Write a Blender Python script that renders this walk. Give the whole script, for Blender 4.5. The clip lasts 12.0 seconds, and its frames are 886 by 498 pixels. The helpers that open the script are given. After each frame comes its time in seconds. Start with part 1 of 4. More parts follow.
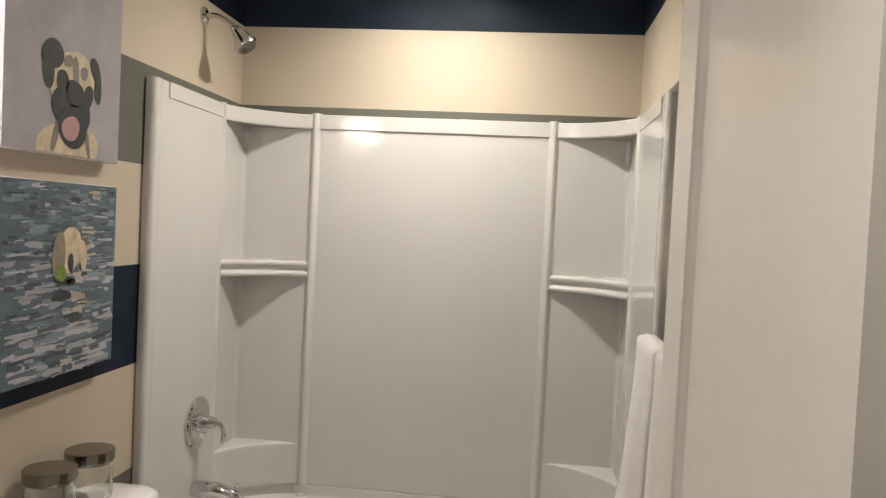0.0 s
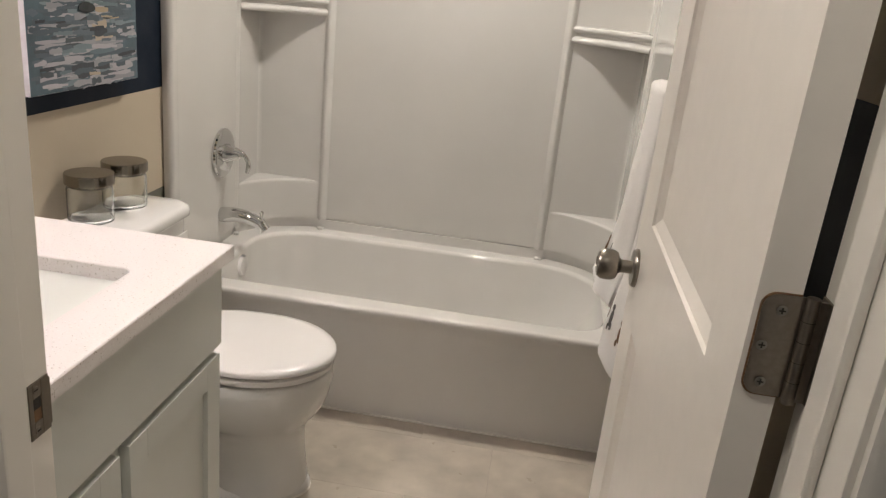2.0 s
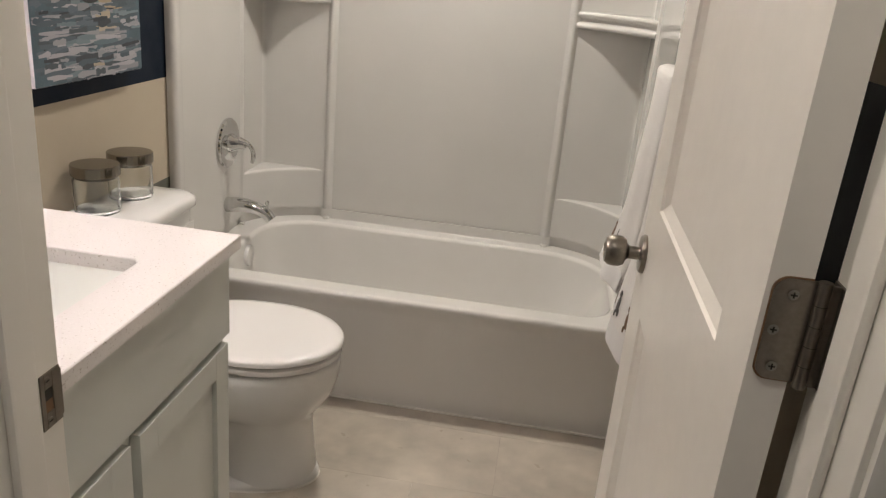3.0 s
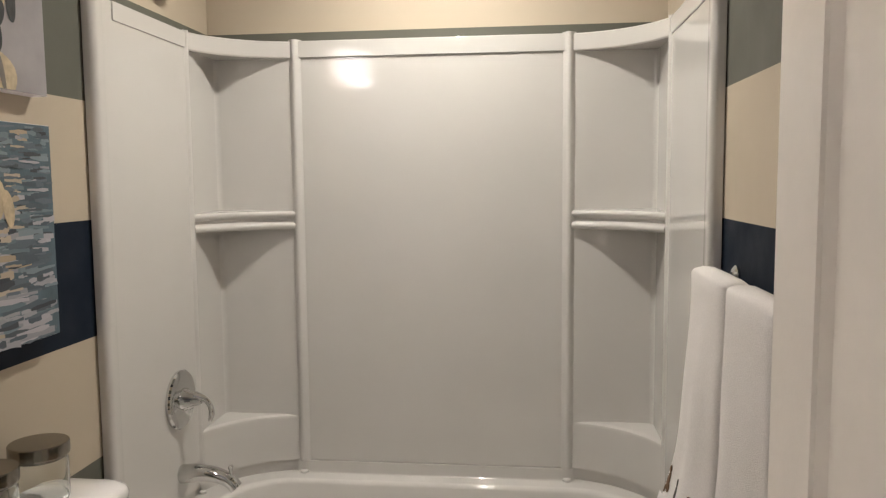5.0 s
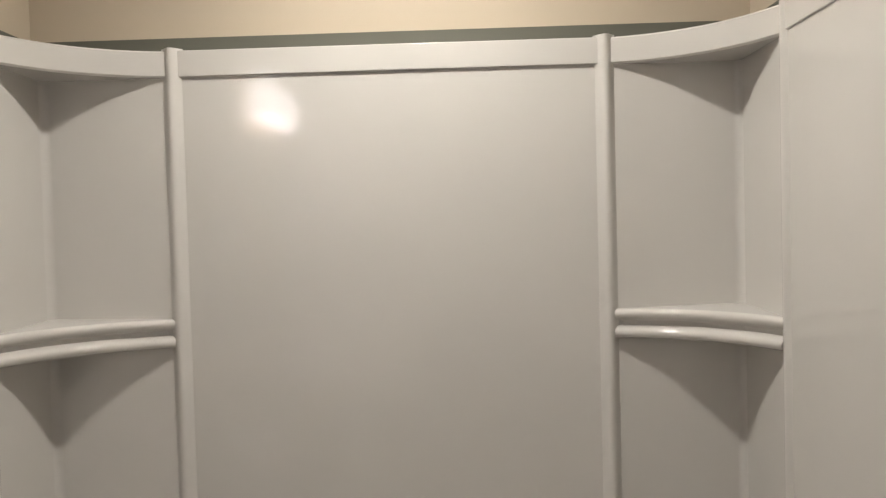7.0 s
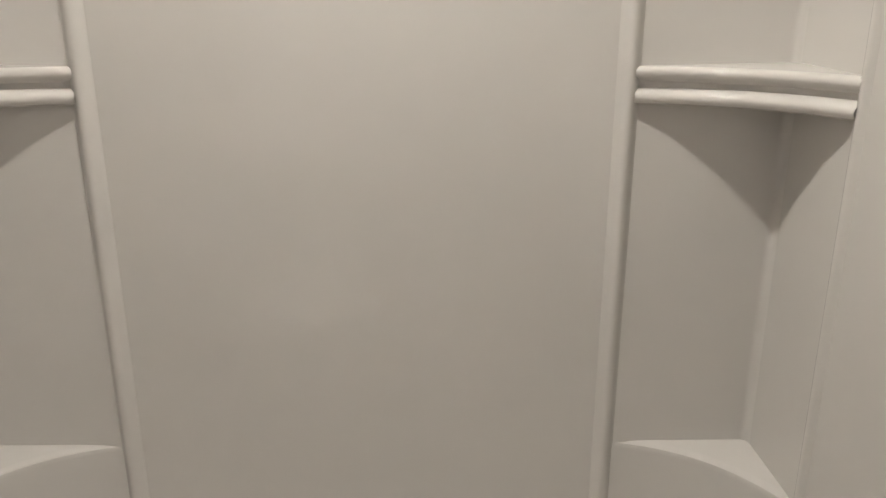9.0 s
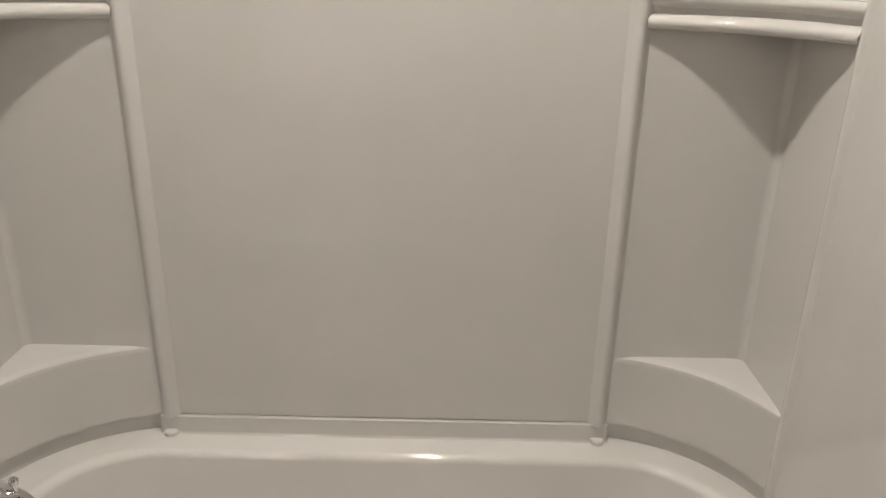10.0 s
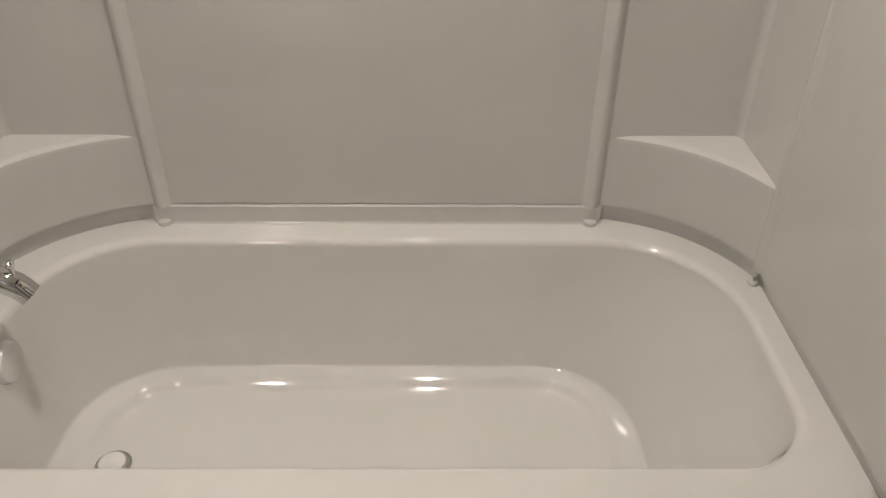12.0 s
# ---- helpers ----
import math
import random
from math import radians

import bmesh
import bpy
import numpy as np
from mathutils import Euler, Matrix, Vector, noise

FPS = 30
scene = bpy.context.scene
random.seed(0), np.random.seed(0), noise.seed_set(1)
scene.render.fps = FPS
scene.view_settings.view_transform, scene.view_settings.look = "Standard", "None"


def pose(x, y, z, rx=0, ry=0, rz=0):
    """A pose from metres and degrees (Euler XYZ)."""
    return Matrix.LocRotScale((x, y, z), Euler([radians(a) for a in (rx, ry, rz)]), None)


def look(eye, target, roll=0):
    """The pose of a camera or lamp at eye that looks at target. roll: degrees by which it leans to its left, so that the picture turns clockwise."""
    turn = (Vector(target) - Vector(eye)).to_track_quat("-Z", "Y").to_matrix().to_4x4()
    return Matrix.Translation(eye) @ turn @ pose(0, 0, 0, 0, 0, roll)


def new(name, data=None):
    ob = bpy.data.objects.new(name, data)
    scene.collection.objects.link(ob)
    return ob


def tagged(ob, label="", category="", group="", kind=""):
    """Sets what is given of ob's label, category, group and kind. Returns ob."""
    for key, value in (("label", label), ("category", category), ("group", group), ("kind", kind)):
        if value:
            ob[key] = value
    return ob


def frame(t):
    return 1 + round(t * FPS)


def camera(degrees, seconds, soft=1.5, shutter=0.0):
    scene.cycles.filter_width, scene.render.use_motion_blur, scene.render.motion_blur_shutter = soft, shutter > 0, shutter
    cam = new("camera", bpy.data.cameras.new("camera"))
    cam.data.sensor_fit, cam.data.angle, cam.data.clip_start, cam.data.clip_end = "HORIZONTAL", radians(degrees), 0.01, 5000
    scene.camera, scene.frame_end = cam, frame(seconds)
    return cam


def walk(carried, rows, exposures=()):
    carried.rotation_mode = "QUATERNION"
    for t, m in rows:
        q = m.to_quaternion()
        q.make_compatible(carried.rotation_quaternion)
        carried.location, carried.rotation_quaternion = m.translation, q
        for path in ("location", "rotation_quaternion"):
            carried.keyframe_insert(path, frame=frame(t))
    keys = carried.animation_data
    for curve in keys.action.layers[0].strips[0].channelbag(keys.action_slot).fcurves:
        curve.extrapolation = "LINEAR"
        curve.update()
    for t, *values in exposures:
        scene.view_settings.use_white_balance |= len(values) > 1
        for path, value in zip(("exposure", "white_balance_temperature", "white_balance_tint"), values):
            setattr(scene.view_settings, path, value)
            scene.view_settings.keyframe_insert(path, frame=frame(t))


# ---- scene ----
cam = camera(60.2, 12.0, soft=1.3)
PATH = [
    (0, (1.128, -2.893, 1.474), (0.915, -0.905, 1.405), 2.8),
    (0.5, (1.133, -2.905, 1.416), (0.924, -0.941, 1.1), 4.6),
    (1, (1.15, -2.928, 1.397), (0.956, -1.005, 0.882), 4.7),
    (1.5, (1.155, -2.963, 1.392), (0.958, -1.067, 0.787), 5.2),
    (2, (1.161, -2.972, 1.385), (0.949, -1.091, 0.74), 5.9),
    (2.5, (1.161, -2.972, 1.382), (0.948, -1.103, 0.706), 6.2),
    (2.7, (1.16, -2.972, 1.381), (0.946, -1.105, 0.696), 6.1),
    (4.3, (1.139, -2.799, 1.408), (0.895, -0.853, 1.019), -0.2),
    (4.5, (1.133, -2.724, 1.405), (0.895, -0.763, 1.093), 0.1),
    (5, (1.083, -2.545, 1.402), (0.862, -0.565, 1.22), -0.5),
    (5.5, (0.99, -2.33, 1.453), (0.826, -0.337, 1.451), -2.5),
    (6, (0.895, -2.135, 1.451), (0.854, -0.136, 1.462), -1.7),
    (6.5, (0.895, -1.905, 1.432), (0.898, 0.094, 1.368), -1.5),
    (6.7, (0.907, -1.784, 1.463), (0.862, 0.215, 1.402), -1.5),
    (8.3, (0.874, -1.295, 1.505), (0.861, 0.685, 1.224), -2.1),
    (8.5, (0.876, -1.282, 1.472), (0.884, 0.68, 1.085), -1.6),
    (9, (0.886, -1.313, 1.389), (0.915, 0.595, 0.788), -0.0),
    (9.5, (0.892, -1.358, 1.38), (0.909, 0.533, 0.73), 0.6),
    (10, (0.885, -1.397, 1.358), (0.878, 0.465, 0.629), 1.1),
    (10.5, (0.914, -1.415, 1.328), (0.868, 0.382, 0.45), 0.7),
    (11, (0.901, -1.41, 1.307), (0.86, 0.341, 0.341), 0.7),
    (11.5, (0.888, -1.412, 1.295), (0.87, 0.295, 0.254), 0.6),
    (12, (0.892, -1.396, 1.282), (0.903, 0.241, 0.132), 0.3),
]
walk(cam, [(t, look(eye, target, roll)) for t, eye, target, roll in PATH],
     exposures=[(0, 0.34), (1.0, 0.44), (2.5, 0.52), (4.5, 0.24), (5.0, 0.24), (6.0, 0.06), (6.5, 0.03), (8.5, -0.06), (9.0, 0.26), (9.5, 0.30), (10.5, 0.40), (11.0, 0.34), (12.0, 0.28)])

# ---- dimensions ----
W = 1.524          # between the side walls
CEIL = 2.44
BATH_S = -2.362    # bathroom face of the door wall
HALL_N = -2.477    # hall face of the door wall
DOOR_L, DOOR_R, DOOR_H = 0.716, 1.404, 2.06

# ---- world ----
world = bpy.data.worlds.new("world")
scene.world = world
world.use_nodes = True
world.node_tree.nodes["Background"].inputs[0].default_value = (0.9, 0.85, 0.75, 1)
world.node_tree.nodes["Background"].inputs[1].default_value = 0.02


# ---- materials ----
def material(name, color, rough=0.5, metal=0.0, grain=0.0, grain_scale=80.0, bump=0.0, bump_scale=200.0, coat=0.0,
             blotch=0.0, blotch_scale=4.0, spread=0.0, rough_vary=0.0):
    m = bpy.data.materials.new(name)
    m.use_nodes = True
    nt = m.node_tree
    n, l = nt.nodes, nt.links
    b = n["Principled BSDF"]
    b.inputs["Base Color"].default_value = (*color, 1)
    b.inputs["Roughness"].default_value = rough
    b.inputs["Metallic"].default_value = metal
    b.inputs["Coat Weight"].default_value = coat
    b.inputs["Coat Roughness"].default_value = 0.06
    tc = n.new("ShaderNodeTexCoord")
    value = None

    def noise_of(scale, amount, detail=4):
        t = n.new("ShaderNodeTexNoise")
        t.inputs["Scale"].default_value = scale
        t.inputs["Detail"].default_value = detail
        l.new(tc.outputs["Object"], t.inputs["Vector"])
        r = n.new("ShaderNodeMapRange")
        r.inputs["From Min"].default_value, r.inputs["From Max"].default_value = 0.3, 0.7
        r.inputs["To Min"].default_value, r.inputs["To Max"].default_value = 1 - amount, 1 + amount
        l.new(t.outputs["Fac"], r.inputs["Value"])
        return r.outputs["Result"]

    for amount, scale in ((grain, grain_scale), (blotch, blotch_scale)):
        if amount:
            o = noise_of(scale, amount)
            if value is None:
                value = o
            else:
                mm = n.new("ShaderNodeMath")
                mm.operation = "MULTIPLY"
                l.new(value, mm.inputs[0]), l.new(o, mm.inputs[1])
                value = mm.outputs[0]
    if spread:
        info = n.new("ShaderNodeObjectInfo")
        r = n.new("ShaderNodeMapRange")
        r.inputs["To Min"].default_value, r.inputs["To Max"].default_value = 1 - spread, 1 + spread
        l.new(info.outputs["Random"], r.inputs["Value"])
        if value is None:
            value = r.outputs["Result"]
        else:
            mm = n.new("ShaderNodeMath")
            mm.operation = "MULTIPLY"
            l.new(value, mm.inputs[0]), l.new(r.outputs["Result"], mm.inputs[1])
            value = mm.outputs[0]
    if value is not None:
        mix = n.new("ShaderNodeVectorMath")
        mix.operation = "SCALE"
        mix.inputs[0].default_value = color
        l.new(value, mix.inputs["Scale"])
        l.new(mix.outputs["Vector"], b.inputs["Base Color"])
    if rough_vary:
        o = noise_of(9.0, rough_vary)
        mm = n.new("ShaderNodeMath")
        mm.operation = "MULTIPLY"
        mm.inputs[1].default_value = rough
        l.new(o, mm.inputs[0]), l.new(mm.outputs[0], b.inputs["Roughness"])
    if bump:
        t = n.new("ShaderNodeTexNoise")
        t.inputs["Scale"].default_value = bump_scale
        t.inputs["Detail"].default_value = 3
        l.new(tc.outputs["Object"], t.inputs["Vector"])
        bp = n.new("ShaderNodeBump")
        bp.inputs["Strength"].default_value = bump
        bp.inputs["Distance"].default_value = 0.002
        l.new(t.outputs["Fac"], bp.inputs["Height"])
        l.new(bp.outputs["Normal"], b.inputs["Normal"])
    return m


def striped_paint():
    """Wall paint in broad level bands: navy, beige, grey, beige, navy, beige, grey."""
    m = material("striped_wall_paint", (0.5, 0.5, 0.5), 0.58, bump=0.12, bump_scale=420, rough_vary=0.15)
    nt = m.node_tree
    n, l = nt.nodes, nt.links
    n["Principled BSDF"].inputs["Specular IOR Level"].default_value = 0.16
    g = n.new("ShaderNodeNewGeometry")
    s = n.new("ShaderNodeSeparateXYZ")
    l.new(g.outputs["Position"], s.inputs[0])
    r = n.new("ShaderNodeMapRange")
    r.inputs["From Min"].default_value, r.inputs["From Max"].default_value = 0.0, CEIL + 0.06
    l.new(s.outputs["Z"], r.inputs["Value"])
    ramp = n.new("ShaderNodeValToRGB")
    ramp.color_ramp.interpolation = "CONSTANT"
    navy, beige, grey = (0.008, 0.014, 0.026, 1), (0.505, 0.435, 0.34, 1), (0.125, 0.125, 0.105, 1)
    stops = [(0.0, navy), (0.10, beige), (0.40, grey), (0.70, beige), (1.006, navy), (1.302, beige), (1.597, grey), (1.893, beige), (2.197, navy)]
    e = ramp.color_ramp.elements
    e[0].position, e[0].color = 0.0, stops[0][1]
    e[1].position, e[1].color = stops[1][0] / (CEIL + 0.06), stops[1][1]
    for z, c in stops[2:]:
        x = e.new(z / (CEIL + 0.06))
        x.color = c
    l.new(r.outputs["Result"], ramp.inputs["Fac"])
    t = n.new("ShaderNodeTexNoise")
    t.inputs["Scale"].default_value = 3.0
    k = n.new("ShaderNodeMapRange")
    k.inputs["To Min"].default_value, k.inputs["To Max"].default_value = 0.95, 1.05
    l.new(t.outputs["Fac"], k.inputs["Value"])
    v = n.new("ShaderNodeVectorMath")
    v.operation = "SCALE"
    l.new(ramp.outputs["Color"], v.inputs[0]), l.new(k.outputs["Result"], v.inputs["Scale"])
    l.new(v.outputs["Vector"], n["Principled BSDF"].inputs["Base Color"])
    return m


def tile_material():
    """Mottled pale stone-look vinyl, a little different from tile to tile."""
    m = material("stone_vinyl", (0.47, 0.415, 0.35), 0.36, grain=0.06, grain_scale=16, blotch=0.22, blotch_scale=4.2, spread=0.07, bump=0.05, bump_scale=90, rough_vary=0.3)
    return m


def glow(name, color, strength):
    m = bpy.data.materials.new(name)
    m.use_nodes = True
    n = m.node_tree.nodes
    b = n["Principled BSDF"]
    b.inputs["Base Color"].default_value = (*color, 1)
    b.inputs["Emission Color"].default_value = (*color, 1)
    b.inputs["Emission Strength"].default_value = strength
    return m


def glass_material():
    m = bpy.data.materials.new("clear_glass")
    m.use_nodes = True
    b = m.node_tree.nodes["Principled BSDF"]
    b.inputs["Base Color"].default_value = (0.96, 0.97, 0.96, 1)
    b.inputs["Roughness"].default_value = 0.02
    b.inputs["Transmission Weight"].default_value = 1.0
    b.inputs["IOR"].default_value = 1.45
    return m


def island_material(name, a, b_color, rough=0.55):
    """Oil paint, its tint running between two colours from stroke to stroke."""
    m = material(name, a, rough, bump=0.35, bump_scale=160)
    n, l = m.node_tree.nodes, m.node_tree.links
    g = n.new("ShaderNodeNewGeometry")
    mix = n.new("ShaderNodeMix")
    mix.data_type = "RGBA"
    mix.inputs["A"].default_value = (*a, 1)
    mix.inputs["B"].default_value = (*b_color, 1)
    l.new(g.outputs["Random Per Island"], mix.inputs["Factor"])
    l.new(mix.outputs["Result"], n["Principled BSDF"].inputs["Base Color"])
    return m


LAMP = (1.0, 0.94, 0.85)    # warm downlight and the added hall light
LAMP_COOL = (1.0, 0.925, 0.915)  # whiter light over the vanity
STRIPES = striped_paint()
ACRYLIC = material("white_moulded_panel", (0.61, 0.592, 0.565), 0.085, blotch=0.02, blotch_scale=3, bump=0.02, bump_scale=14, coat=0.35)
TUB_ACRYLIC = material("glossy_white_acrylic", (0.66, 0.64, 0.61), 0.055, blotch=0.015, blotch_scale=3, bump=0.012, bump_scale=10, coat=0.7)
PORCELAIN = material("white_porcelain", (0.71, 0.695, 0.675), 0.08, blotch=0.012, coat=0.5)
SEAT = material("white_seat_plastic", (0.74, 0.715, 0.695), 0.14, blotch=0.01)
CEILING = material("ceiling_paint", (0.76, 0.74, 0.70), 0.8, grain=0.03, bump=0.25, bump_scale=160)
TRIM = material("white_trim_paint", (0.86, 0.82, 0.75), 0.32, blotch=0.02, bump=0.05, bump_scale=120)
DOOR_PAINT = material("white_door_paint", (0.87, 0.825, 0.76), 0.30, grain=0.015, grain_scale=30, blotch=0.02, bump=0.06, bump_scale=150)
CABINET = material("pale_grey_cabinet_paint", (0.62, 0.63, 0.59), 0.34, blotch=0.02, bump=0.04, bump_scale=140)


def quartz_material():
    """White quartz with sparse tan and grey specks."""
    m = material("speckled_quartz", (0.80, 0.755, 0.735), 0.15)
    n, l = m.node_tree.nodes, m.node_tree.links
    tc = n.new("ShaderNodeTexCoord")
    t = n.new("ShaderNodeTexNoise")
    t.inputs["Scale"].default_value, t.inputs["Detail"].default_value = 260, 2
    l.new(tc.outputs["Object"], t.inputs["Vector"])
    ramp = n.new("ShaderNodeValToRGB")
    e = ramp.color_ramp.elements
    e[0].position, e[0].color = 0.27, (0.42, 0.36, 0.31, 1)
    e[1].position, e[1].color = 0.35, (0.80, 0.755, 0.735, 1)
    for p, c in ((0.62, (0.80, 0.755, 0.735, 1)), (0.70, (0.86, 0.82, 0.80, 1))):
        e.new(p).color = c
    l.new(t.outputs["Fac"], ramp.inputs["Fac"])
    l.new(ramp.outputs["Color"], n["Principled BSDF"].inputs["Base Color"])
    return m


QUARTZ = quartz_material()
CHROME = material("chrome", (0.66, 0.66, 0.65), 0.03, 1.0)
NICKEL = material("brushed_nickel", (0.25, 0.225, 0.195), 0.30, 1.0, grain=0.06, grain_scale=300)
HINGE = material("satin_nickel_hinge", (0.30, 0.265, 0.225), 0.36, 1.0, grain=0.08, grain_scale=200)
SCREW = material("zinc_screw", (0.36, 0.34, 0.30), 0.3, 1.0)
LIDMETAL = material("brushed_steel_lid", (0.26, 0.235, 0.20), 0.17, 1.0, grain=0.05, grain_scale=260)
GLASS = glass_material()
TOWEL = material("white_terry", (0.80, 0.77, 0.75), 0.95, grain=0.05, grain_scale=300, bump=1.0, bump_scale=520)
BROWN = material("brown_thread", (0.15, 0.085, 0.045), 0.9, grain=0.25, grain_scale=300)
GREYTHREAD = material("grey_thread", (0.09, 0.08, 0.075), 0.9, grain=0.25, grain_scale=300)
SINK_WHITE = material("bright_sink_porcelain", (0.86, 0.85, 0.86), 0.08, blotch=0.01, coat=0.5)
TILE = tile_material()
GROUT = material("dark_joint", (0.27, 0.245, 0.205), 0.8, grain=0.1)
CAULK = material("white_caulk", (0.72, 0.69, 0.64), 0.5, grain=0.04)
HALLPAINT = material("hall_paint", (0.36, 0.36, 0.38), 0.6, grain=0.02, bump=0.1)
HALLFLOOR = material("hall_carpet", (0.30, 0.27, 0.23), 0.95, grain=0.2, grain_scale=260, bump=0.8, bump_scale=400)
CANVAS_GREY = material("grey_painted_canvas", (0.33, 0.31, 0.32), 0.6, grain=0.03, grain_scale=30, blotch=0.09, blotch_scale=9, bump=0.3, bump_scale=300)
CANVAS_SIDE = material("white_canvas_edge", (0.74, 0.70, 0.72), 0.7, grain=0.05, bump=0.3, bump_scale=400)
CANVAS_BLUE = material("slate_blue_canvas", (0.085, 0.13, 0.16), 0.55, grain=0.08, grain_scale=40, blotch=0.2, blotch_scale=12, bump=0.4, bump_scale=180)
CREAM_PAINT = material("cream_oil_paint", (0.55, 0.45, 0.30), 0.55, grain=0.16, grain_scale=60, blotch=0.2, blotch_scale=25, bump=0.4, bump_scale=150)
BLACK_PAINT = material("black_oil_paint", (0.020, 0.025, 0.028), 0.5, grain=0.3, grain_scale=50, bump=0.4, bump_scale=150)
PINK_PAINT = material("pink_oil_paint", (0.42, 0.23, 0.23), 0.5, grain=0.12, grain_scale=50, bump=0.3, bump_scale=150)
FOLD_PAINT = material("warm_grey_oil_paint", (0.20, 0.18, 0.16), 0.55, grain=0.15, grain_scale=50, bump=0.3, bump_scale=150)
GREEN_PAINT = material("green_oil_paint", (0.14, 0.22, 0.03), 0.5, grain=0.2, grain_scale=60)
TAN_PAINT = material("tan_oil_paint", (0.24, 0.195, 0.14), 0.5, grain=0.2, grain_scale=60)
STROKES = [island_material("dark_strokes", (0.035, 0.045, 0.055), (0.09, 0.11, 0.13)),
           island_material("blue_strokes", (0.07, 0.095, 0.12), (0.14, 0.175, 0.21)),
           island_material("teal_strokes", (0.13, 0.185, 0.21), (0.22, 0.28, 0.31)),
           island_material("pale_strokes", (0.28, 0.285, 0.31), (0.46, 0.44, 0.48)),
           island_material("sand_strokes", (0.42, 0.33, 0.23), (0.50, 0.42, 0.33))]
RAW_WOOD = material("raw_wood", (0.20, 0.11, 0.055), 0.8, grain=0.25, grain_scale=60)
# Near-black that paints in the shade of slots, gaps and the latch hole.
GAP_SHADE = material("gap_shade", (0.02, 0.018, 0.015), 0.7)
LABEL_WHITE = material("white_label", (0.75, 0.73, 0.70), 0.5)
LABEL_BLACK = material("black_print", (0.02, 0.02, 0.02), 0.5)
VANITY_GLOW = glow("lit_vanity_shade", LAMP_COOL, 7.5)
BULB_GLOW = glow("lit_vanity_bulb", LAMP_COOL, 140.0)
DOWN_GLOW = glow("lit_downlight_lens", LAMP, 850.0)
HALL_FILL_GLOW = glow("hall_fill_globe", LAMP, 38.0)


# ---- mesh helpers ----
def thing(name, base, label, category, group="", kind=""):
    e = new(name)
    e.empty_display_size = 0.05
    e.location = base
    return tagged(e, label, category, group, kind)


def origin_of(parent):
    return Matrix.Translation(parent.location) if parent.type == "EMPTY" else Matrix.Identity(4)


def part(name, bm, mat, parent=None, label="", smooth=True, angle=35):
    """Links a bmesh, in world places, as one mesh under a thing or a part."""
    bmesh.ops.recalc_face_normals(bm, faces=bm.faces)
    me = bpy.data.meshes.new(name)
    if smooth:
        for f in bm.faces:
            f.smooth = True
        lim = radians(angle)
        for e in bm.edges:
            if len(e.link_faces) == 2 and e.calc_face_angle(0) > lim:
                e.smooth = False
    bm.to_mesh(me)
    bm.free()
    for m in (mat if isinstance(mat, list) else [mat]):
        me.materials.append(m)
    ob = new(name, me)
    if parent is not None:
        ob.parent = parent
        ob.matrix_parent_inverse = origin_of(parent).inverted()
    if smooth and angle < 50:
        w = ob.modifiers.new("weighted", "WEIGHTED_NORMAL")
        w.keep_sharp = True
    if label:
        tagged(ob, label)
    return ob


def structure(name, bm, mat, label, category):
    return tagged(part(name, bm, mat), label, category, kind="structure")


def box(x0, x1, y0, y1, z0, z1, bevel=0.0, seg=2, bm=None):
    own = bmesh.new()
    bmesh.ops.create_cube(own, size=1)
    for v in own.verts:
        v.co = Vector(((x0 + x1) / 2 + v.co.x * (x1 - x0), (y0 + y1) / 2 + v.co.y * (y1 - y0), (z0 + z1) / 2 + v.co.z * (z1 - z0)))
    if bevel:
        bmesh.ops.bevel(own, geom=own.edges[:], offset=bevel, segments=seg, profile=0.5, affect="EDGES")
    return merge(bm, own)


def merge(bm, own):
    if bm is None:
        return own
    me = bpy.data.meshes.new("tmp")
    own.to_mesh(me)
    own.free()
    bm.from_mesh(me)
    bpy.data.meshes.remove(me)
    return bm


def loft(rings, closed=True, cap=(False, False), bm=None):
    """Skins rings of equal length."""
    bm = bm or bmesh.new()
    rows = [[bm.verts.new(p) for p in ring] for ring in rings]
    n = len(rows[0])
    for a, b in zip(rows, rows[1:]):
        for i in range(n if closed else n - 1):
            j = (i + 1) % n
            bm.faces.new((a[i], a[j], b[j], b[i]))
    if cap[0]:
        bm.faces.new(rows[0])
    if cap[1]:
        bm.faces.new(rows[-1])
    return bm


def lathe(profile, place, axis="Z", n=32, bm=None, cap=(True, True)):
    """Turns (radius, height) pairs round an axis through place."""
    rings = []
    for r, h in profile:
        ring = []
        for i in range(n):
            a = 2 * math.pi * i / n
            c, s = r * math.cos(a), r * math.sin(a)
            p = {"Z": (c, s, h), "X": (h, c, s), "Y": (c, h, s)}[axis]
            ring.append(Vector(place) + Vector(p))
        rings.append(ring)
    return loft(rings, True, cap, bm)


def tube(points, radii, n=16, bm=None, squash=1.0):
    """A round bar along points, with a radius at each."""
    pts = [Vector(p) for p in points]
    rings = []
    up = Vector((0, 1, 0))
    for i, p in enumerate(pts):
        d = (pts[min(i + 1, len(pts) - 1)] - pts[max(i - 1, 0)]).normalized()
        side = d.cross(up)
        if side.length < 0.1:
            side = d.cross(Vector((1, 0, 0)))
        side.normalize()
        other = d.cross(side).normalized()
        r = radii[i] if isinstance(radii, (list, tuple)) else radii
        rings.append([p + side * r * math.cos(2 * math.pi * k / n) + other * r * squash * math.sin(2 * math.pi * k / n) for k in range(n)])
    return loft(rings, True, (True, True), bm)


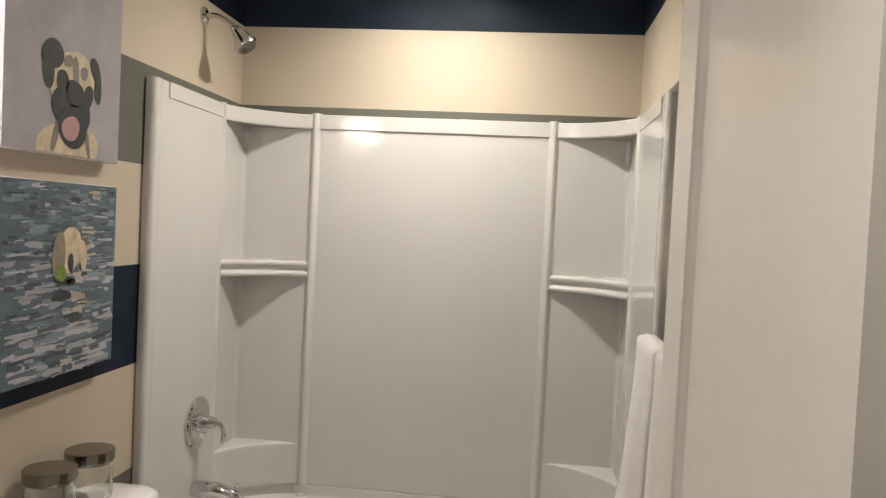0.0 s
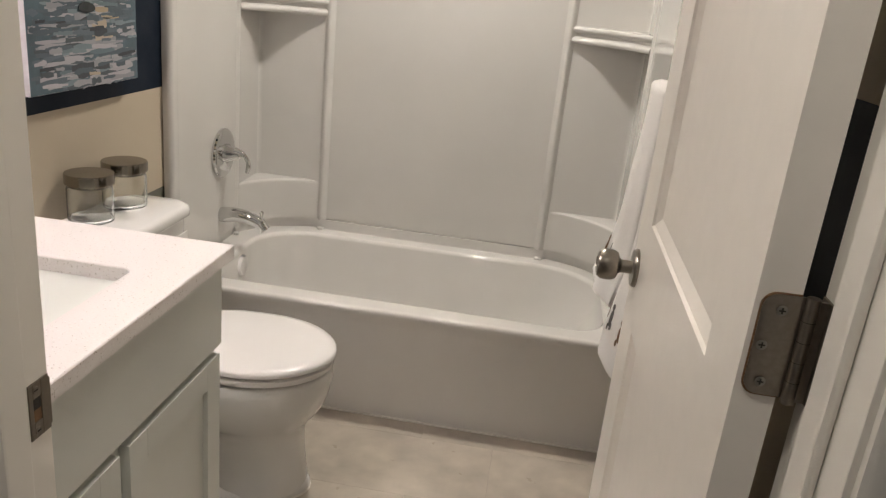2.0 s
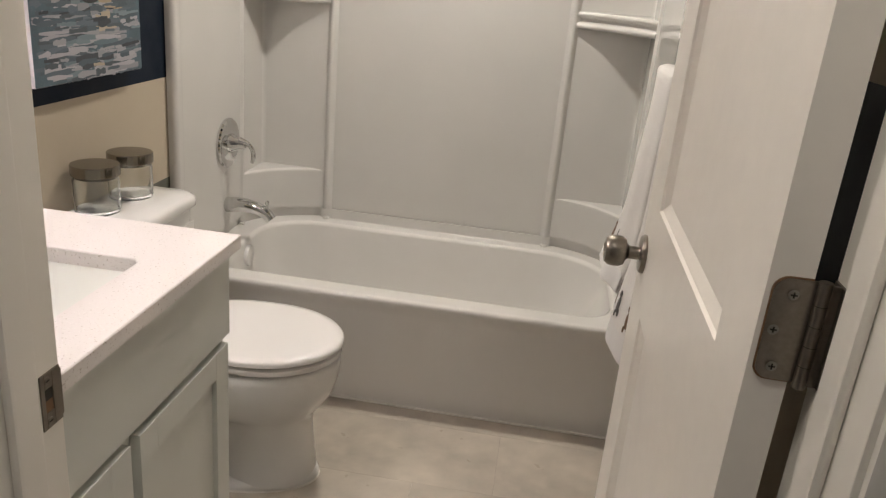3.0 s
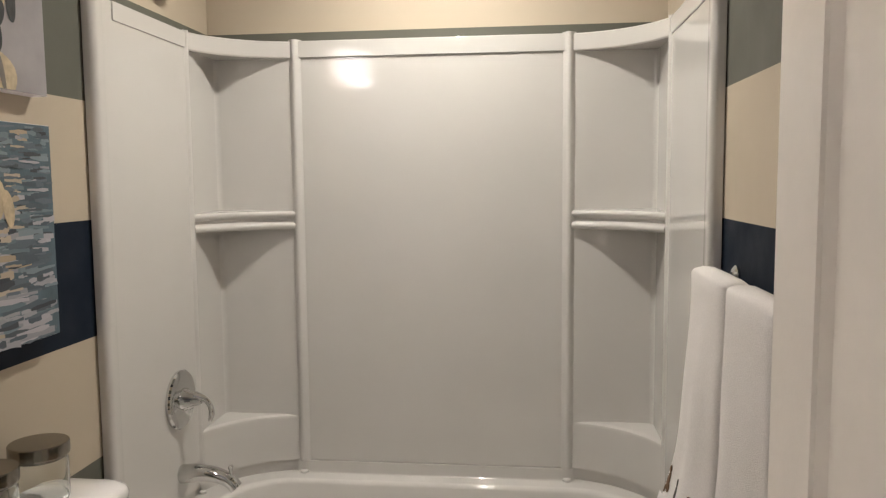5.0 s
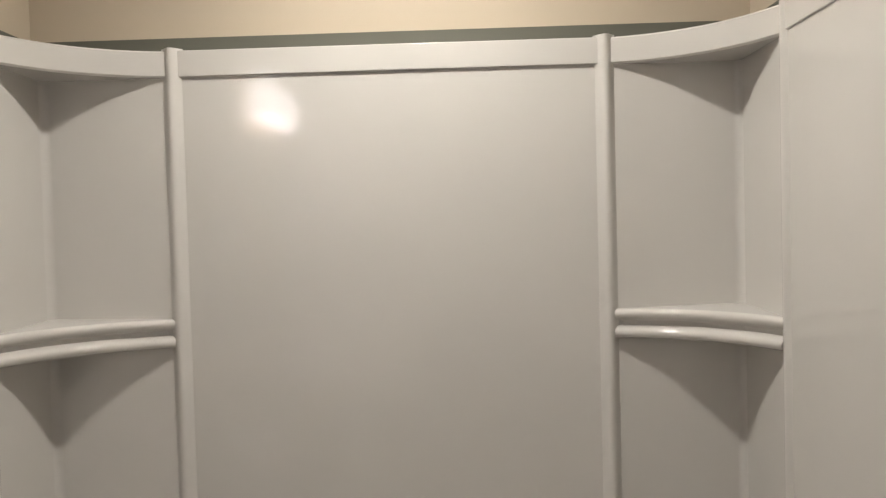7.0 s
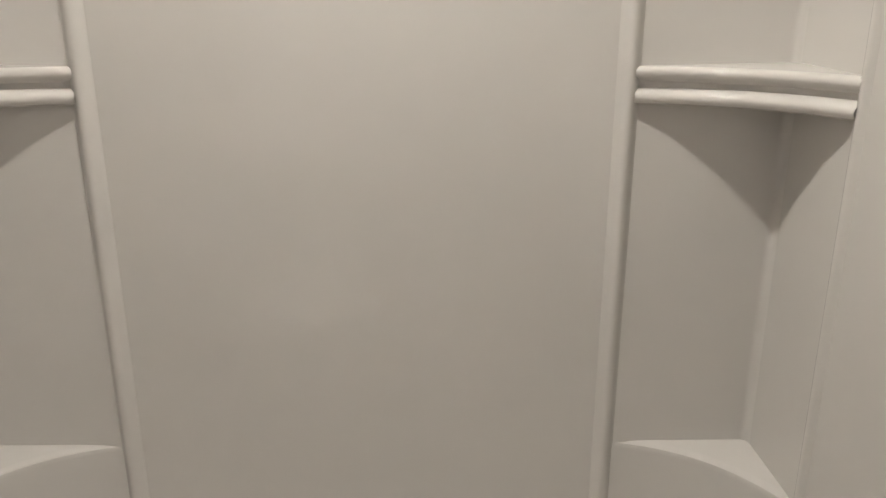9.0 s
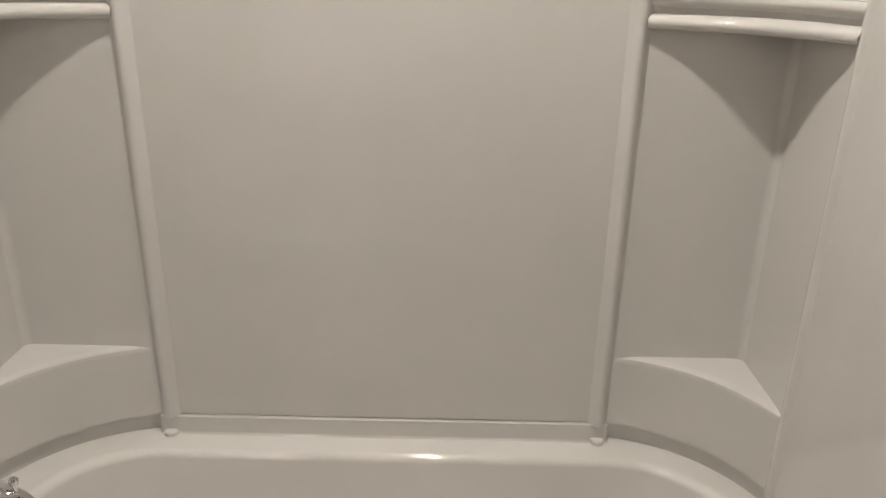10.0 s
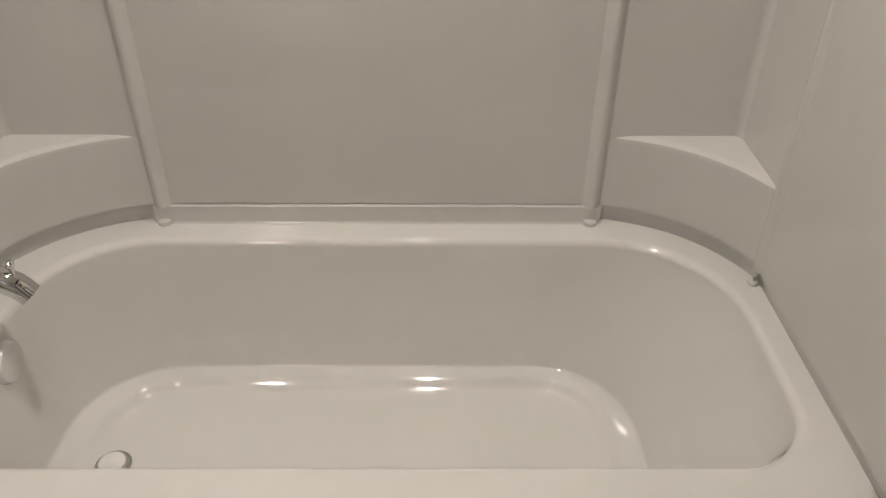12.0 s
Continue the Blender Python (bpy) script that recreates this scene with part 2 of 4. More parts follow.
def spline(ctrl, n=8):
    """Smooth points through the control points."""
    c = [Vector(p) for p in ctrl]
    c = [2 * c[0] - c[1]] + c + [2 * c[-1] - c[-2]]
    out = []
    for i in range(1, len(c) - 2):
        for k in range(n):
            t = k / n
            p0, p1, p2, p3 = c[i - 1], c[i], c[i + 1], c[i + 2]
            out.append(0.5 * (2 * p1 + (p2 - p0) * t + (2 * p0 - 5 * p1 + 4 * p2 - p3) * t * t + (3 * p1 - p0 - 3 * p2 + p3) * t ** 3))
    return out + [c[-2]]


def lerp_list(vals, n):
    """Values at n even steps along a list."""
    return [float(np.interp(i / (n - 1) * (len(vals) - 1), range(len(vals)), vals)) for i in range(n)]


def rrect(x0, x1, y0, y1, z, r, per=10, rs=None):
    """A rounded rectangle; rs gives the radii of the corners (x1,y1), (x0,y1), (x0,y0), (x1,y0)."""
    rs = rs or (r, r, r, r)
    out = []
    for (cx, cy, sx, sy, a0), q in zip(((x1, y1, -1, -1, 0), (x0, y1, 1, -1, 90), (x0, y0, 1, 1, 180), (x1, y0, -1, 1, 270)), rs):
        for k in range(per):
            a = radians(a0 + 90 * k / (per - 1))
            out.append(Vector((cx + sx * q + q * math.cos(a), cy + sy * q + q * math.sin(a), z)))
    return out


def prism(plan, z0, z1, bm=None):
    """A plan outline raised from z0 to z1."""
    return loft([[Vector((x, y, z0)) for x, y in plan], [Vector((x, y, z1)) for x, y in plan]], True, (True, True), bm)


# ---- structure ----
def wall_with_opening():
    bm = bmesh.new()
    box(-0.12, DOOR_L - 0.02, HALL_N, BATH_S, 0, CEIL, bm=bm)
    box(DOOR_R + 0.02, 2.3, HALL_N, BATH_S, 0, CEIL, bm=bm)
    box(DOOR_L - 0.02, DOOR_R + 0.02, HALL_N, BATH_S, DOOR_H + 0.02, CEIL, bm=bm)
    return bm


structure("wall_north", box(-0.12, W + 0.12, 0, 0.12, 0, CEIL), STRIPES, "bathroom wall painted in broad navy, beige and grey bands", "wall")
structure("wall_west", box(-0.12, 0, BATH_S, 0, 0, CEIL), STRIPES, "bathroom wall painted in broad navy, beige and grey bands", "wall")
structure("wall_east", box(W, W + 0.12, BATH_S, 0, 0, CEIL), STRIPES, "bathroom wall painted in broad navy, beige and grey bands", "wall")
structure("wall_south", wall_with_opening(), HALLPAINT, "painted wall with the bathroom doorway", "wall")
LX, LY, LR = 0.80, -0.48, 0.062   # downlight over the tub


def ceiling_sheet():
    """The bathroom ceiling, with a round hole for the downlight."""
    box_ring = rrect(-0.12, W + 0.12, BATH_S, 0.12, CEIL, 0.001, 10)
    hole = []
    for p in box_ring:
        d = Vector((p.x - LX, p.y - LY)).normalized()
        hole.append(Vector((LX + LR * d.x, LY + LR * d.y, CEIL)))
    up = Vector((0, 0, 0.1))
    return loft([box_ring, hole, [p + up for p in hole], [p + up for p in box_ring], box_ring], True)


structure("ceiling", ceiling_sheet(), CEILING, "matt white bathroom ceiling", "ceiling")
structure("ceiling_hall", box(-0.12, 2.3, -4.2, BATH_S, CEIL, CEIL + 0.1), CEILING, "matt white hall ceiling", "ceiling")
structure("floor_hall", box(-0.12, 2.3, -4.2, BATH_S, -0.1, 0.0), HALLFLOOR, "beige hall carpet", "floor")
structure("wall_hall_south", box(-0.12, 2.3, -4.32, -4.2, 0, CEIL), HALLPAINT, "grey painted hall wall", "wall")
structure("wall_hall_west", box(-0.24, -0.12, -4.2, HALL_N, 0, CEIL), HALLPAINT, "grey painted hall wall", "wall")
structure("wall_hall_east", box(2.3, 2.42, -4.2, HALL_N, 0, CEIL), HALLPAINT, "grey painted hall wall", "wall")
FLOOR = structure("floor", box(0, W, BATH_S, 0, -0.1, -0.003), GROUT, "mottled stone-look tile floor of the bathroom", "floor")


def jambs():
    t = thing("door_frame", (DOOR_L, HALL_N, 0), "white painted door frame with stop and casing", "door frame", kind="structure")
    part("jamb", box(DOOR_L - 0.02, DOOR_L, HALL_N - 0.002, BATH_S + 0.002, 0, DOOR_H, 0.002), TRIM, t)
    part("jamb", box(DOOR_R, DOOR_R + 0.02, HALL_N - 0.002, BATH_S + 0.002, 0, DOOR_H, 0.002), TRIM, t)
    part("head_jamb", box(DOOR_L - 0.02, DOOR_R + 0.02, HALL_N - 0.002, BATH_S + 0.002, DOOR_H, DOOR_H + 0.02, 0.002), TRIM, t)
    y0, y1 = HALL_N + 0.035, BATH_S - 0.042
    part("stop", box(DOOR_L, DOOR_L + 0.011, y0, y1, 0, DOOR_H, 0.004), TRIM, t)
    part("stop", box(DOOR_R - 0.011, DOOR_R, y0, y1, 0, DOOR_H, 0.004), TRIM, t)
    part("stop", box(DOOR_L + 0.011, DOOR_R - 0.011, y0, y1, DOOR_H - 0.011, DOOR_H, 0.004), TRIM, t)
    for side, yf, s in (("hall", HALL_N, -1), ("bath", BATH_S, 1)):
        for x, dx in ((DOOR_L - 0.006, -1), (DOOR_R + 0.006, 1)):
            plan = [(0, 0), (0, 0.010), (0.012, 0.015), (0.030, 0.013), (0.048, 0.018), (0.057, 0.018), (0.057, 0)]
            if dx == -1 and side == "bath":
                plan = [(0, 0), (0, 0.010), (0.012, 0.015), (0.030, 0.013), (0.030, 0)]
            part("casing", prism([(x + dx * a, yf + s * (b - 0.0005)) for a, b in plan], 0.0, DOOR_H + 0.006), TRIM, t)
        part("casing", box(DOOR_L - 0.063, DOOR_R + 0.063, *sorted((yf, yf + s * 0.016)), DOOR_H + 0.006, DOOR_H + 0.063, 0.003), TRIM, t)
    return t


JAMBS = jambs()


# ---- bathtub ----
def bathtub():
    t = thing("bathtub", (W / 2, -0.38, 0), "white acrylic alcove bathtub with a plain apron, empty", "bathtub")
    e = 0.004
    x0, x1, yb = e, W - e, -0.004
    rings = []
    for z, yf in ((0.0, -0.752), (0.05, -0.752), (0.33, -0.7525), (0.346, -0.755), (0.360, -0.7595), (0.374, -0.7625), (0.382, -0.7615), (0.3875, -0.757), (0.389, -0.750)):
        rings.append(rrect(x0, x1, yf, yb, z, 0.004))
    rings.append(rrect(0.03, W - 0.03, -0.735, -0.03, 0.388, 0.12, rs=(0.2, 0.2, 0.02, 0.02)))
    rs = (0.24, 0.20, 0.07, 0.12)
    for k in range(9):
        a = radians(86 * k / 8)
        d, dz = 0.017 * math.sin(a), 0.017 * (1 - math.cos(a))
        rings.append(rrect(0.096 + d, 1.469 - d, -0.683 + d, -0.079 - d, 0.3885 - dz, 0, rs=rs))
    for k in range(1, 7):
        u = k / 7
        rings.append(rrect(0.112 + 0.020 * u, 1.453 - 0.135 * u, -0.667 + 0.033 * u, -0.097 - 0.04 * u, 0.362 - 0.262 * u, 0, rs=[0.24 - 0.02 * u, 0.20 + 0.01 * u, 0.07 + 0.11 * u, 0.12 + 0.07 * u]))
    rs = (0.22, 0.21, 0.19, 0.19)
    for d, z in ((0.0, 0.094), (0.0015, 0.0885), (0.004, 0.0855), (0.0085, 0.0845), (0.036, 0.0812), (0.043, 0.0797), (0.049, 0.0765), (0.055, 0.0718), (0.061, 0.0676), (0.067, 0.0650), (0.075, 0.0638), (0.10, 0.0625)):
        q = max(0.05, 0.2 - d)
        rings.append(rrect(0.136 + d * 1.15, 1.30 - d * 1.15, -0.628 + d * 0.8, -0.146 - d * 0.8, z, q))
    rings.append(rrect(0.40, 1.05, -0.43, -0.34, 0.058, 0.04))
    tub = loft(rings, True, (False, True))
    part("shell", tub, TUB_ACRYLIC, t, "glossy white acrylic tub shell", angle=60)
    # upstand behind the wall panels
    bm = bmesh.new()
    loft([[Vector((x, y, z)) for y, z in ((-0.004, 0.38), (-0.0315, 0.38), (-0.0315, 0.3885), (-0.0290, 0.3905), (-0.0278, 0.394), (-0.0262, 0.4280), (-0.0245, 0.4298), (-0.004, 0.4298))] for x in (0.29, W - 0.29)], True, (True, True), bm)
    box(0.004, 0.018, -0.735, -0.17, 0.38, 0.428, bm=bm)
    box(W - 0.018, W - 0.004, -0.735, -0.17, 0.38, 0.428, bm=bm)
    part("upstand", bm, ACRYLIC, t)
    for x, y, q in ((0.310, -0.0290, 0.0145), (W - 0.310, -0.0290, 0.0145), (0.031, -0.238, 0.0105), (W - 0.031, -0.238, 0.0105)):
        part("seam_boss", lathe([(q, 0.380), (q, 0.395), (q - 0.002, 0.3975), (0.0, 0.399)], (x, y, 0), n=24, cap=(False, False)), ACRYLIC, t)
    part("overflow_plate", lathe([(0.041, -0.006), (0.041, 0.010), (0.036, 0.018), (0.012, 0.021), (0.0, 0.021)], (0.108, -0.385, 0.322), "X", 28), SEAT, t, "white plastic overflow cover")
    d = part("drain", lathe([(0.036, 0.0), (0.036, 0.004), (0.030, 0.006), (0.027, 0.003), (0.0, 0.003)], (0.250, -0.405, 0.0605), n=28), CHROME, t, "chrome drain with a white stopper")
    part("stopper", lathe([(0.026, 0.0), (0.026, 0.010), (0.020, 0.014), (0.0, 0.015)], (0.250, -0.405, 0.0635), n=24), SEAT, d)
    return t


bathtub()
structure("caulk_line", box(0.004, W - 0.004, -0.757, -0.749, 0.0, 0.007, 0.002), CAULK, "thin white caulk bead between tub and floor", "caulk")


# ---- tub surround ----
def surround():
    t = thing("tub_surround", (W / 2, -0.02, 0.43), "glossy white moulded three-wall tub surround with corner shelves", "tub surround")
    B, S = -0.020, 0.030           # face of the back panel, of the side panels
    Z0, Z1 = 0.431, 1.862
    RX, RY = 0.310, -0.238          # ribs on the back and on the sides
    part("back_panel", box(RX, W - RX, B - 0.0, -0.002, Z0, Z1, 0.003), ACRYLIC, t)
    part("top_band", box(RX + 0.012, W - RX - 0.012, B - 0.0065, B + 0.004, 1.808, Z1 + 0.001, 0.003), ACRYLIC, t)
    for m in (0, 1):
        def mx(x):
            return W - x if m else x
        # corner niche, one sheet with a rounded inner corner
        r = 0.016
        plan = [(RX, B), (S + r, B)] + [(S + r - r * math.sin(radians(a)), B - r + r * math.cos(radians(a))) for a in range(10, 90, 10)] + [(S, B - r), (S, RY)]
        plan += [(0.003, RY), (0.003, -0.002), (RX, -0.002)]
        part("niche_wall", prism([(mx(x), y) for x, y in plan], Z0, Z1), ACRYLIC, t)
        # side panel with a bullnose front edge
        plan = [(0.003, RY), (S, RY), (S, -0.703)]
        plan += [(S + 0.004, -0.713)]
        plan += [(0.017 + 0.017 * math.cos(radians(a)), -0.734 - 0.019 * math.sin(radians(a))) for a in range(-10, 100, 10)] + [(0.003, -0.753)]
        part("side_panel", prism([(mx(x), y) for x, y in plan], Z0 - 0.006, Z1 - 0.002), ACRYLIC, t)
        xs = sorted((mx(S - 0.003), mx(S + 0.005)))
        part("top_band", box(*xs, -0.662, RY - 0.010, 1.812, Z1 - 0.001, 0.003), ACRYLIC, t)
        # ribs
        ring = [(RX + q * 0.002, B + 0.001 - 0.0175 * (0.5 + 0.5 * math.cos(math.pi * q / 11)) ** 0.75) for q in range(11, -12, -1)]
        ring += [(RX - 0.022, B + 0.006), (RX + 0.022, B + 0.006)]
        part("rib", prism([(mx(x), y) for x, y in ring], Z0 - 0.002, Z1 + 0.005), ACRYLIC, t, angle=50)
        ring = [(S - 0.001 + 0.0105 * (0.5 + 0.5 * math.cos(math.pi * q / 9)) ** 0.75, RY + q * 0.0018) for q in range(9, -10, -1)]
        ring += [(S - 0.006, RY - 0.0162), (S - 0.006, RY + 0.0162)]
        part("rib", prism([(mx(x), y) for x, y in ring], Z0 - 0.008, Z1 + 0.004), ACRYLIC, t, angle=50)

        def arc(sag, inset=0.0, n=18):
            """The shelf's front edge in plan, bowed towards the corner by sag."""
            a, b = Vector((RX - 0.012, B - inset)), Vector((S + inset, RY + 0.004))
            d = (b - a)
            nrm = Vector((-d.y, d.x)).normalized()
            if nrm.dot(Vector((0, 0)) - a) < 0:
                nrm = -nrm
            return [a + d * (k / n) + nrm * sag * 4 * (k / n) * (1 - k / n) for k in range(n + 1)]

        def shelf(name, profile, sag, rise=0.0, angle=35):
            """Sweeps (forward, height) pairs along the arc, closed back to the corner."""
            line = arc(sag)
            rows = []
            for fwd, z in profile:
                row = []
                for k, p in enumerate(line):
                    q = line[min(k + 1, len(line) - 1)] - line[max(k - 1, 0)]
                    nn = Vector((q.y, -q.x)).normalized()
                    if nn.dot(Vector((0.5, -0.5))) < 0:
                        nn = -nn
                    c = p + nn * fwd
                    row.append(Vector((mx(min(max(c.x, S - 0.01), RX)), max(min(c.y, B + 0.01), RY), z)))
                rows.append(row)
            corner = Vector((mx(S - 0.008), B + 0.008))
            bm = loft(rows, False)
            bm.verts.ensure_lookup_table()
            n = len(line)
            for row_index, z in ((0, profile[0][1]), (len(profile) - 1, profile[-1][1])):
                c = bm.verts.new((corner.x, corner.y, z + (rise if row_index else 0.0)))
                bm.verts.ensure_lookup_table()
                for k in range(n - 1):
                    bm.faces.new((bm.verts[row_index * n + k], bm.verts[row_index * n + k + 1], c))
            part(name, bm, ACRYLIC, t, angle=angle)

        shelf("corner_shelf", [(0.0, 1.237), (0.006, 1.237), (0.012, 1.241), (0.015, 1.248), (0.012, 1.255), (0.004, 1.260), (-0.003, 1.264), (-0.004, 1.273), (0.002, 1.278),
                               (0.009, 1.281), (0.0125, 1.287), (0.010, 1.294), (0.004, 1.2975), (-0.004, 1.2985)], 0.046, 0.006, 50)
        shelf("valance", [(-0.006, 1.806), (0.003, 1.806), (0.007, 1.810), (0.007, 1.858), (0.003, 1.862), (-0.006, 1.862)], 0.046)
        shelf("lower_shelf", [(-0.014, 0.383), (-0.014, 0.4305), (0.0, 0.431), (0.0, 0.578), (-0.003, 0.587), (-0.010, 0.591), (-0.020, 0.592)], 0.046)
    return t


surround()


# ---- shower fittings ----
def shower_head():
    y = -0.372
    t = thing("wall_shower", (0, y, 2.14), "chrome shower head on a bent wall arm", "shower")
    part("flange", lathe([(0.031, 0.0), (0.030, 0.006), (0.022, 0.012), (0.012, 0.015)], (0, y, 2.138), "X", 28), CHROME, t)
    arm = spline([(0.0, y, 2.138), (0.045, y, 2.138), (0.085, y, 2.122), (0.112, y, 2.097)], 6)
    part("arm", tube(arm, 0.0095, 16), CHROME, t)
    d = Vector((0.58, 0, -0.81)).normalized()
    p = Vector((0.108, y, 2.102))
    prof = [(0.012, 0.0), (0.015, 0.006), (0.012, 0.012), (0.015, 0.017), (0.020, 0.024), (0.036, 0.062), (0.0415, 0.071), (0.0415, 0.080), (0.0395, 0.084)]
    head = lathe(prof + [(0.037, 0.085)], (0, 0, 0), n=28)
    m = Matrix.Translation(p) @ d.to_track_quat("Z", "Y").to_matrix().to_4x4()
    bmesh.ops.transform(head, matrix=m, verts=head.verts)
    part("head", head, CHROME, t)
    face = lathe([(0.037, 0.0845), (0.034, 0.088), (0.0, 0.088)], (0, 0, 0), n=28, cap=(False, False))
    for ring, count in ((0.012, 6), (0.025, 12)):
        for k in range(count):
            a = 2 * math.pi * k / count
            lathe([(0.0034, 0.087), (0.0024, 0.0935), (0.0, 0.0935)], (ring * math.cos(a), ring * math.sin(a), 0), n=8, bm=face, cap=(False, False))
    bmesh.ops.transform(face, matrix=m, verts=face.verts)
    part("spray_face", face, NICKEL, t, "grey spray face with nozzles")
    return t


def shower_valve():
    x, y, z = 0.0305, -0.378, 0.743
    t = thing("shower_valve", (x, y, z), "round chrome shower valve plate with a curved lever handle", "valve")
    part("escutcheon", lathe([(0.089, 0.0), (0.090, 0.008), (0.086, 0.013), (0.072, 0.017), (0.064, 0.015), (0.034, 0.018), (0.0, 0.018)], (x, y, z), "X", 40), CHROME, t)
    part("hub", lathe([(0.036, 0.012), (0.035, 0.022), (0.027, 0.036), (0.020, 0.052), (0.016, 0.066), (0.012, 0.072), (0.0, 0.074)], (x, y, z), "X", 28), CHROME, t)
    lever = spline([(x + 0.050, y, z + 0.010), (x + 0.078, y, z + 0.004), (x + 0.096, y, z - 0.012), (x + 0.102, y, z - 0.038), (x + 0.096, y, z - 0.064)], 6)
    part("lever", tube(lever, lerp_list([0.017, 0.012, 0.009, 0.008, 0.009, 0.006], len(lever)), 14), CHROME, t)
    return t


def tub_spout():
    x, y, z = 0.0305, -0.380, 0.510
    t = thing("tub_spout", (x, y, z), "curved chrome tub spout with a pull-up diverter", "tub spout")
    path = spline([(x, y, z), (x + 0.055, y, z + 0.006), (x + 0.110, y, z + 0.001), (x + 0.150, y, z - 0.015), (x + 0.172, y, z - 0.038)], 6)
    part("body", tube(path, lerp_list([0.029, 0.028, 0.025, 0.023, 0.022, 0.021], len(path)), 22), CHROME, t)
    part("diverter", lathe([(0.004, 0.0), (0.004, 0.016), (0.007, 0.022), (0.008, 0.030), (0.005, 0.034), (0.0, 0.034)], (x + 0.156, y, z - 0.001), n=16), CHROME, t)
    return t


shower_head(), shower_valve(), tub_spout()


# ---- toilet ----
def ring_egg(x0, x1, cy, half, z, n=40, back=0.55):
    """An egg-shaped outline, blunt at the wall end."""
    out = []
    cx, hx = (x0 + x1) / 2, (x1 - x0) / 2
    for k in range(n):
        a = 2 * math.pi * k / n
        c, s = math.cos(a), math.sin(a)
        p = 1.0 if c > 0 else back
        out.append(Vector((cx + hx * math.copysign(abs(c) ** (1.0 if c > 0 else 0.8), c), cy + half * math.copysign(abs(s) ** p, s), z)))
    return out


def toilet():
    cy = -1.180
    t = thing("toilet", (0.35, cy, 0), "white porcelain two-piece toilet with its lid closed", "toilet")
    secs = [(0.385, 0.636, 0.118, 0.018), (0.385, 0.630, 0.114, 0.06), (0.385, 0.624, 0.111, 0.12), (0.38, 0.621, 0.110, 0.17), (0.37, 0.624, 0.117, 0.20), (0.30, 0.638, 0.137, 0.226),
            (0.22, 0.660, 0.160, 0.252), (0.19, 0.679, 0.175, 0.286), (0.18, 0.690, 0.182, 0.325), (0.175, 0.693, 0.184, 0.358), (0.175, 0.692, 0.182, 0.379), (0.18, 0.684, 0.175, 0.386)]
    part("bowl", loft([ring_egg(a, b, cy, h, z) for a, b, h, z in secs], True, (True, True)), PORCELAIN, t, angle=60)
    foot = [(0.10, 0.645, 0.134, 0.0), (0.10, 0.646, 0.135, 0.012), (0.105, 0.641, 0.130, 0.021), (0.115, 0.634, 0.122, 0.026), (0.16, 0.60, 0.09, 0.028)]
    part("foot", loft([ring_egg(a, b, cy, h, z) for a, b, h, z in foot], True, (True, True)), PORCELAIN, t, angle=60)
    part("pedestal", loft([rrect(0.11, 0.44, cy - h, cy + h, z, 0.04, 6) for h, z in ((0.075, 0.02), (0.06, 0.08), (0.06, 0.2), (0.09, 0.27), (0.12, 0.33))], True, (True, True)), PORCELAIN, t, angle=60)
    # the waterway that shows on the foot's flank
    for s in (-1, 1):
        trap = spline([(0.14, cy + s * 0.06, 0.05), (0.19, cy + s * 0.07, 0.16), (0.28, cy + s * 0.072, 0.205), (0.36, cy + s * 0.066, 0.15), (0.43, cy + s * 0.06, 0.09)], 6)
        part("trapway", tube(trap, lerp_list([0.03, 0.042, 0.045, 0.038, 0.025], len(trap)), 18), PORCELAIN, t)
        part("bolt_cap", lathe([(0.014, 0.012), (0.013, 0.024), (0.007, 0.032), (0.0, 0.033)], (0.33, cy + s * 0.108, 0.013), n=16), SEAT, t)
    part("seat", loft([ring_egg(0.255, x1, cy, h, z) for x1, h, z in ((0.686, 0.174, 0.392), (0.694, 0.181, 0.396), (0.694, 0.181, 0.409), (0.687, 0.174, 0.413))], True, (True, True)), SEAT, t, angle=60)
    lid = [ring_egg(0.250, x1, cy, h, z) for x1, h, z in ((0.690, 0.177, 0.4195), (0.699, 0.185, 0.4225), (0.699, 0.185, 0.431), (0.694, 0.180, 0.437), (0.67, 0.162, 0.440))]
    lid.append(ring_egg(0.33, 0.55, cy, 0.08, 0.441))
    part("lid", loft(lid, True, (True, True)), SEAT, t, "closed white lid", angle=60)
    for s in (-1, 1):
        part("hinge_cap", box(0.225, 0.262, cy + s * 0.075 - 0.022, cy + s * 0.075 + 0.022, 0.387, 0.432, 0.008, 3), SEAT, t)
    tank = [rrect(0.015, x1, cy - 0.010 - h, cy - 0.010 + h, z, r, 8) for x1, h, z, r in ((0.175, 0.19, 0.385, 0.05), (0.195, 0.20, 0.41, 0.05), (0.199, 0.205, 0.60, 0.05), (0.201, 0.207, 0.702, 0.05))]
    part("tank", loft(tank, True, (True, True)), PORCELAIN, t)
    top = [rrect(0.008, x1, cy - 0.010 - h, cy - 0.010 + h, z, r, 8) for x1, h, z, r in ((0.206, 0.212, 0.703, 0.05), (0.213, 0.220, 0.708, 0.055), (0.215, 0.222, 0.724, 0.057), (0.210, 0.217, 0.735, 0.055), (0.197, 0.204, 0.741, 0.05), (0.15, 0.16, 0.743, 0.04))]
    part("tank_lid", loft(top, True, (True, True)), PORCELAIN, t, angle=60)
    lever = part("flush_lever", lathe([(0.014, 0.0), (0.013, 0.010), (0.006, 0.016), (0.0, 0.016)], (0.206, cy - 0.15, 0.65), "X", 18), CHROME, t, "chrome flush lever")
    part("handle", tube(spline([(0.217, cy - 0.15, 0.65), (0.219, cy - 0.11, 0.648), (0.218, cy - 0.07, 0.643)], 4), [0.005] * 9, 10), CHROME, lever)
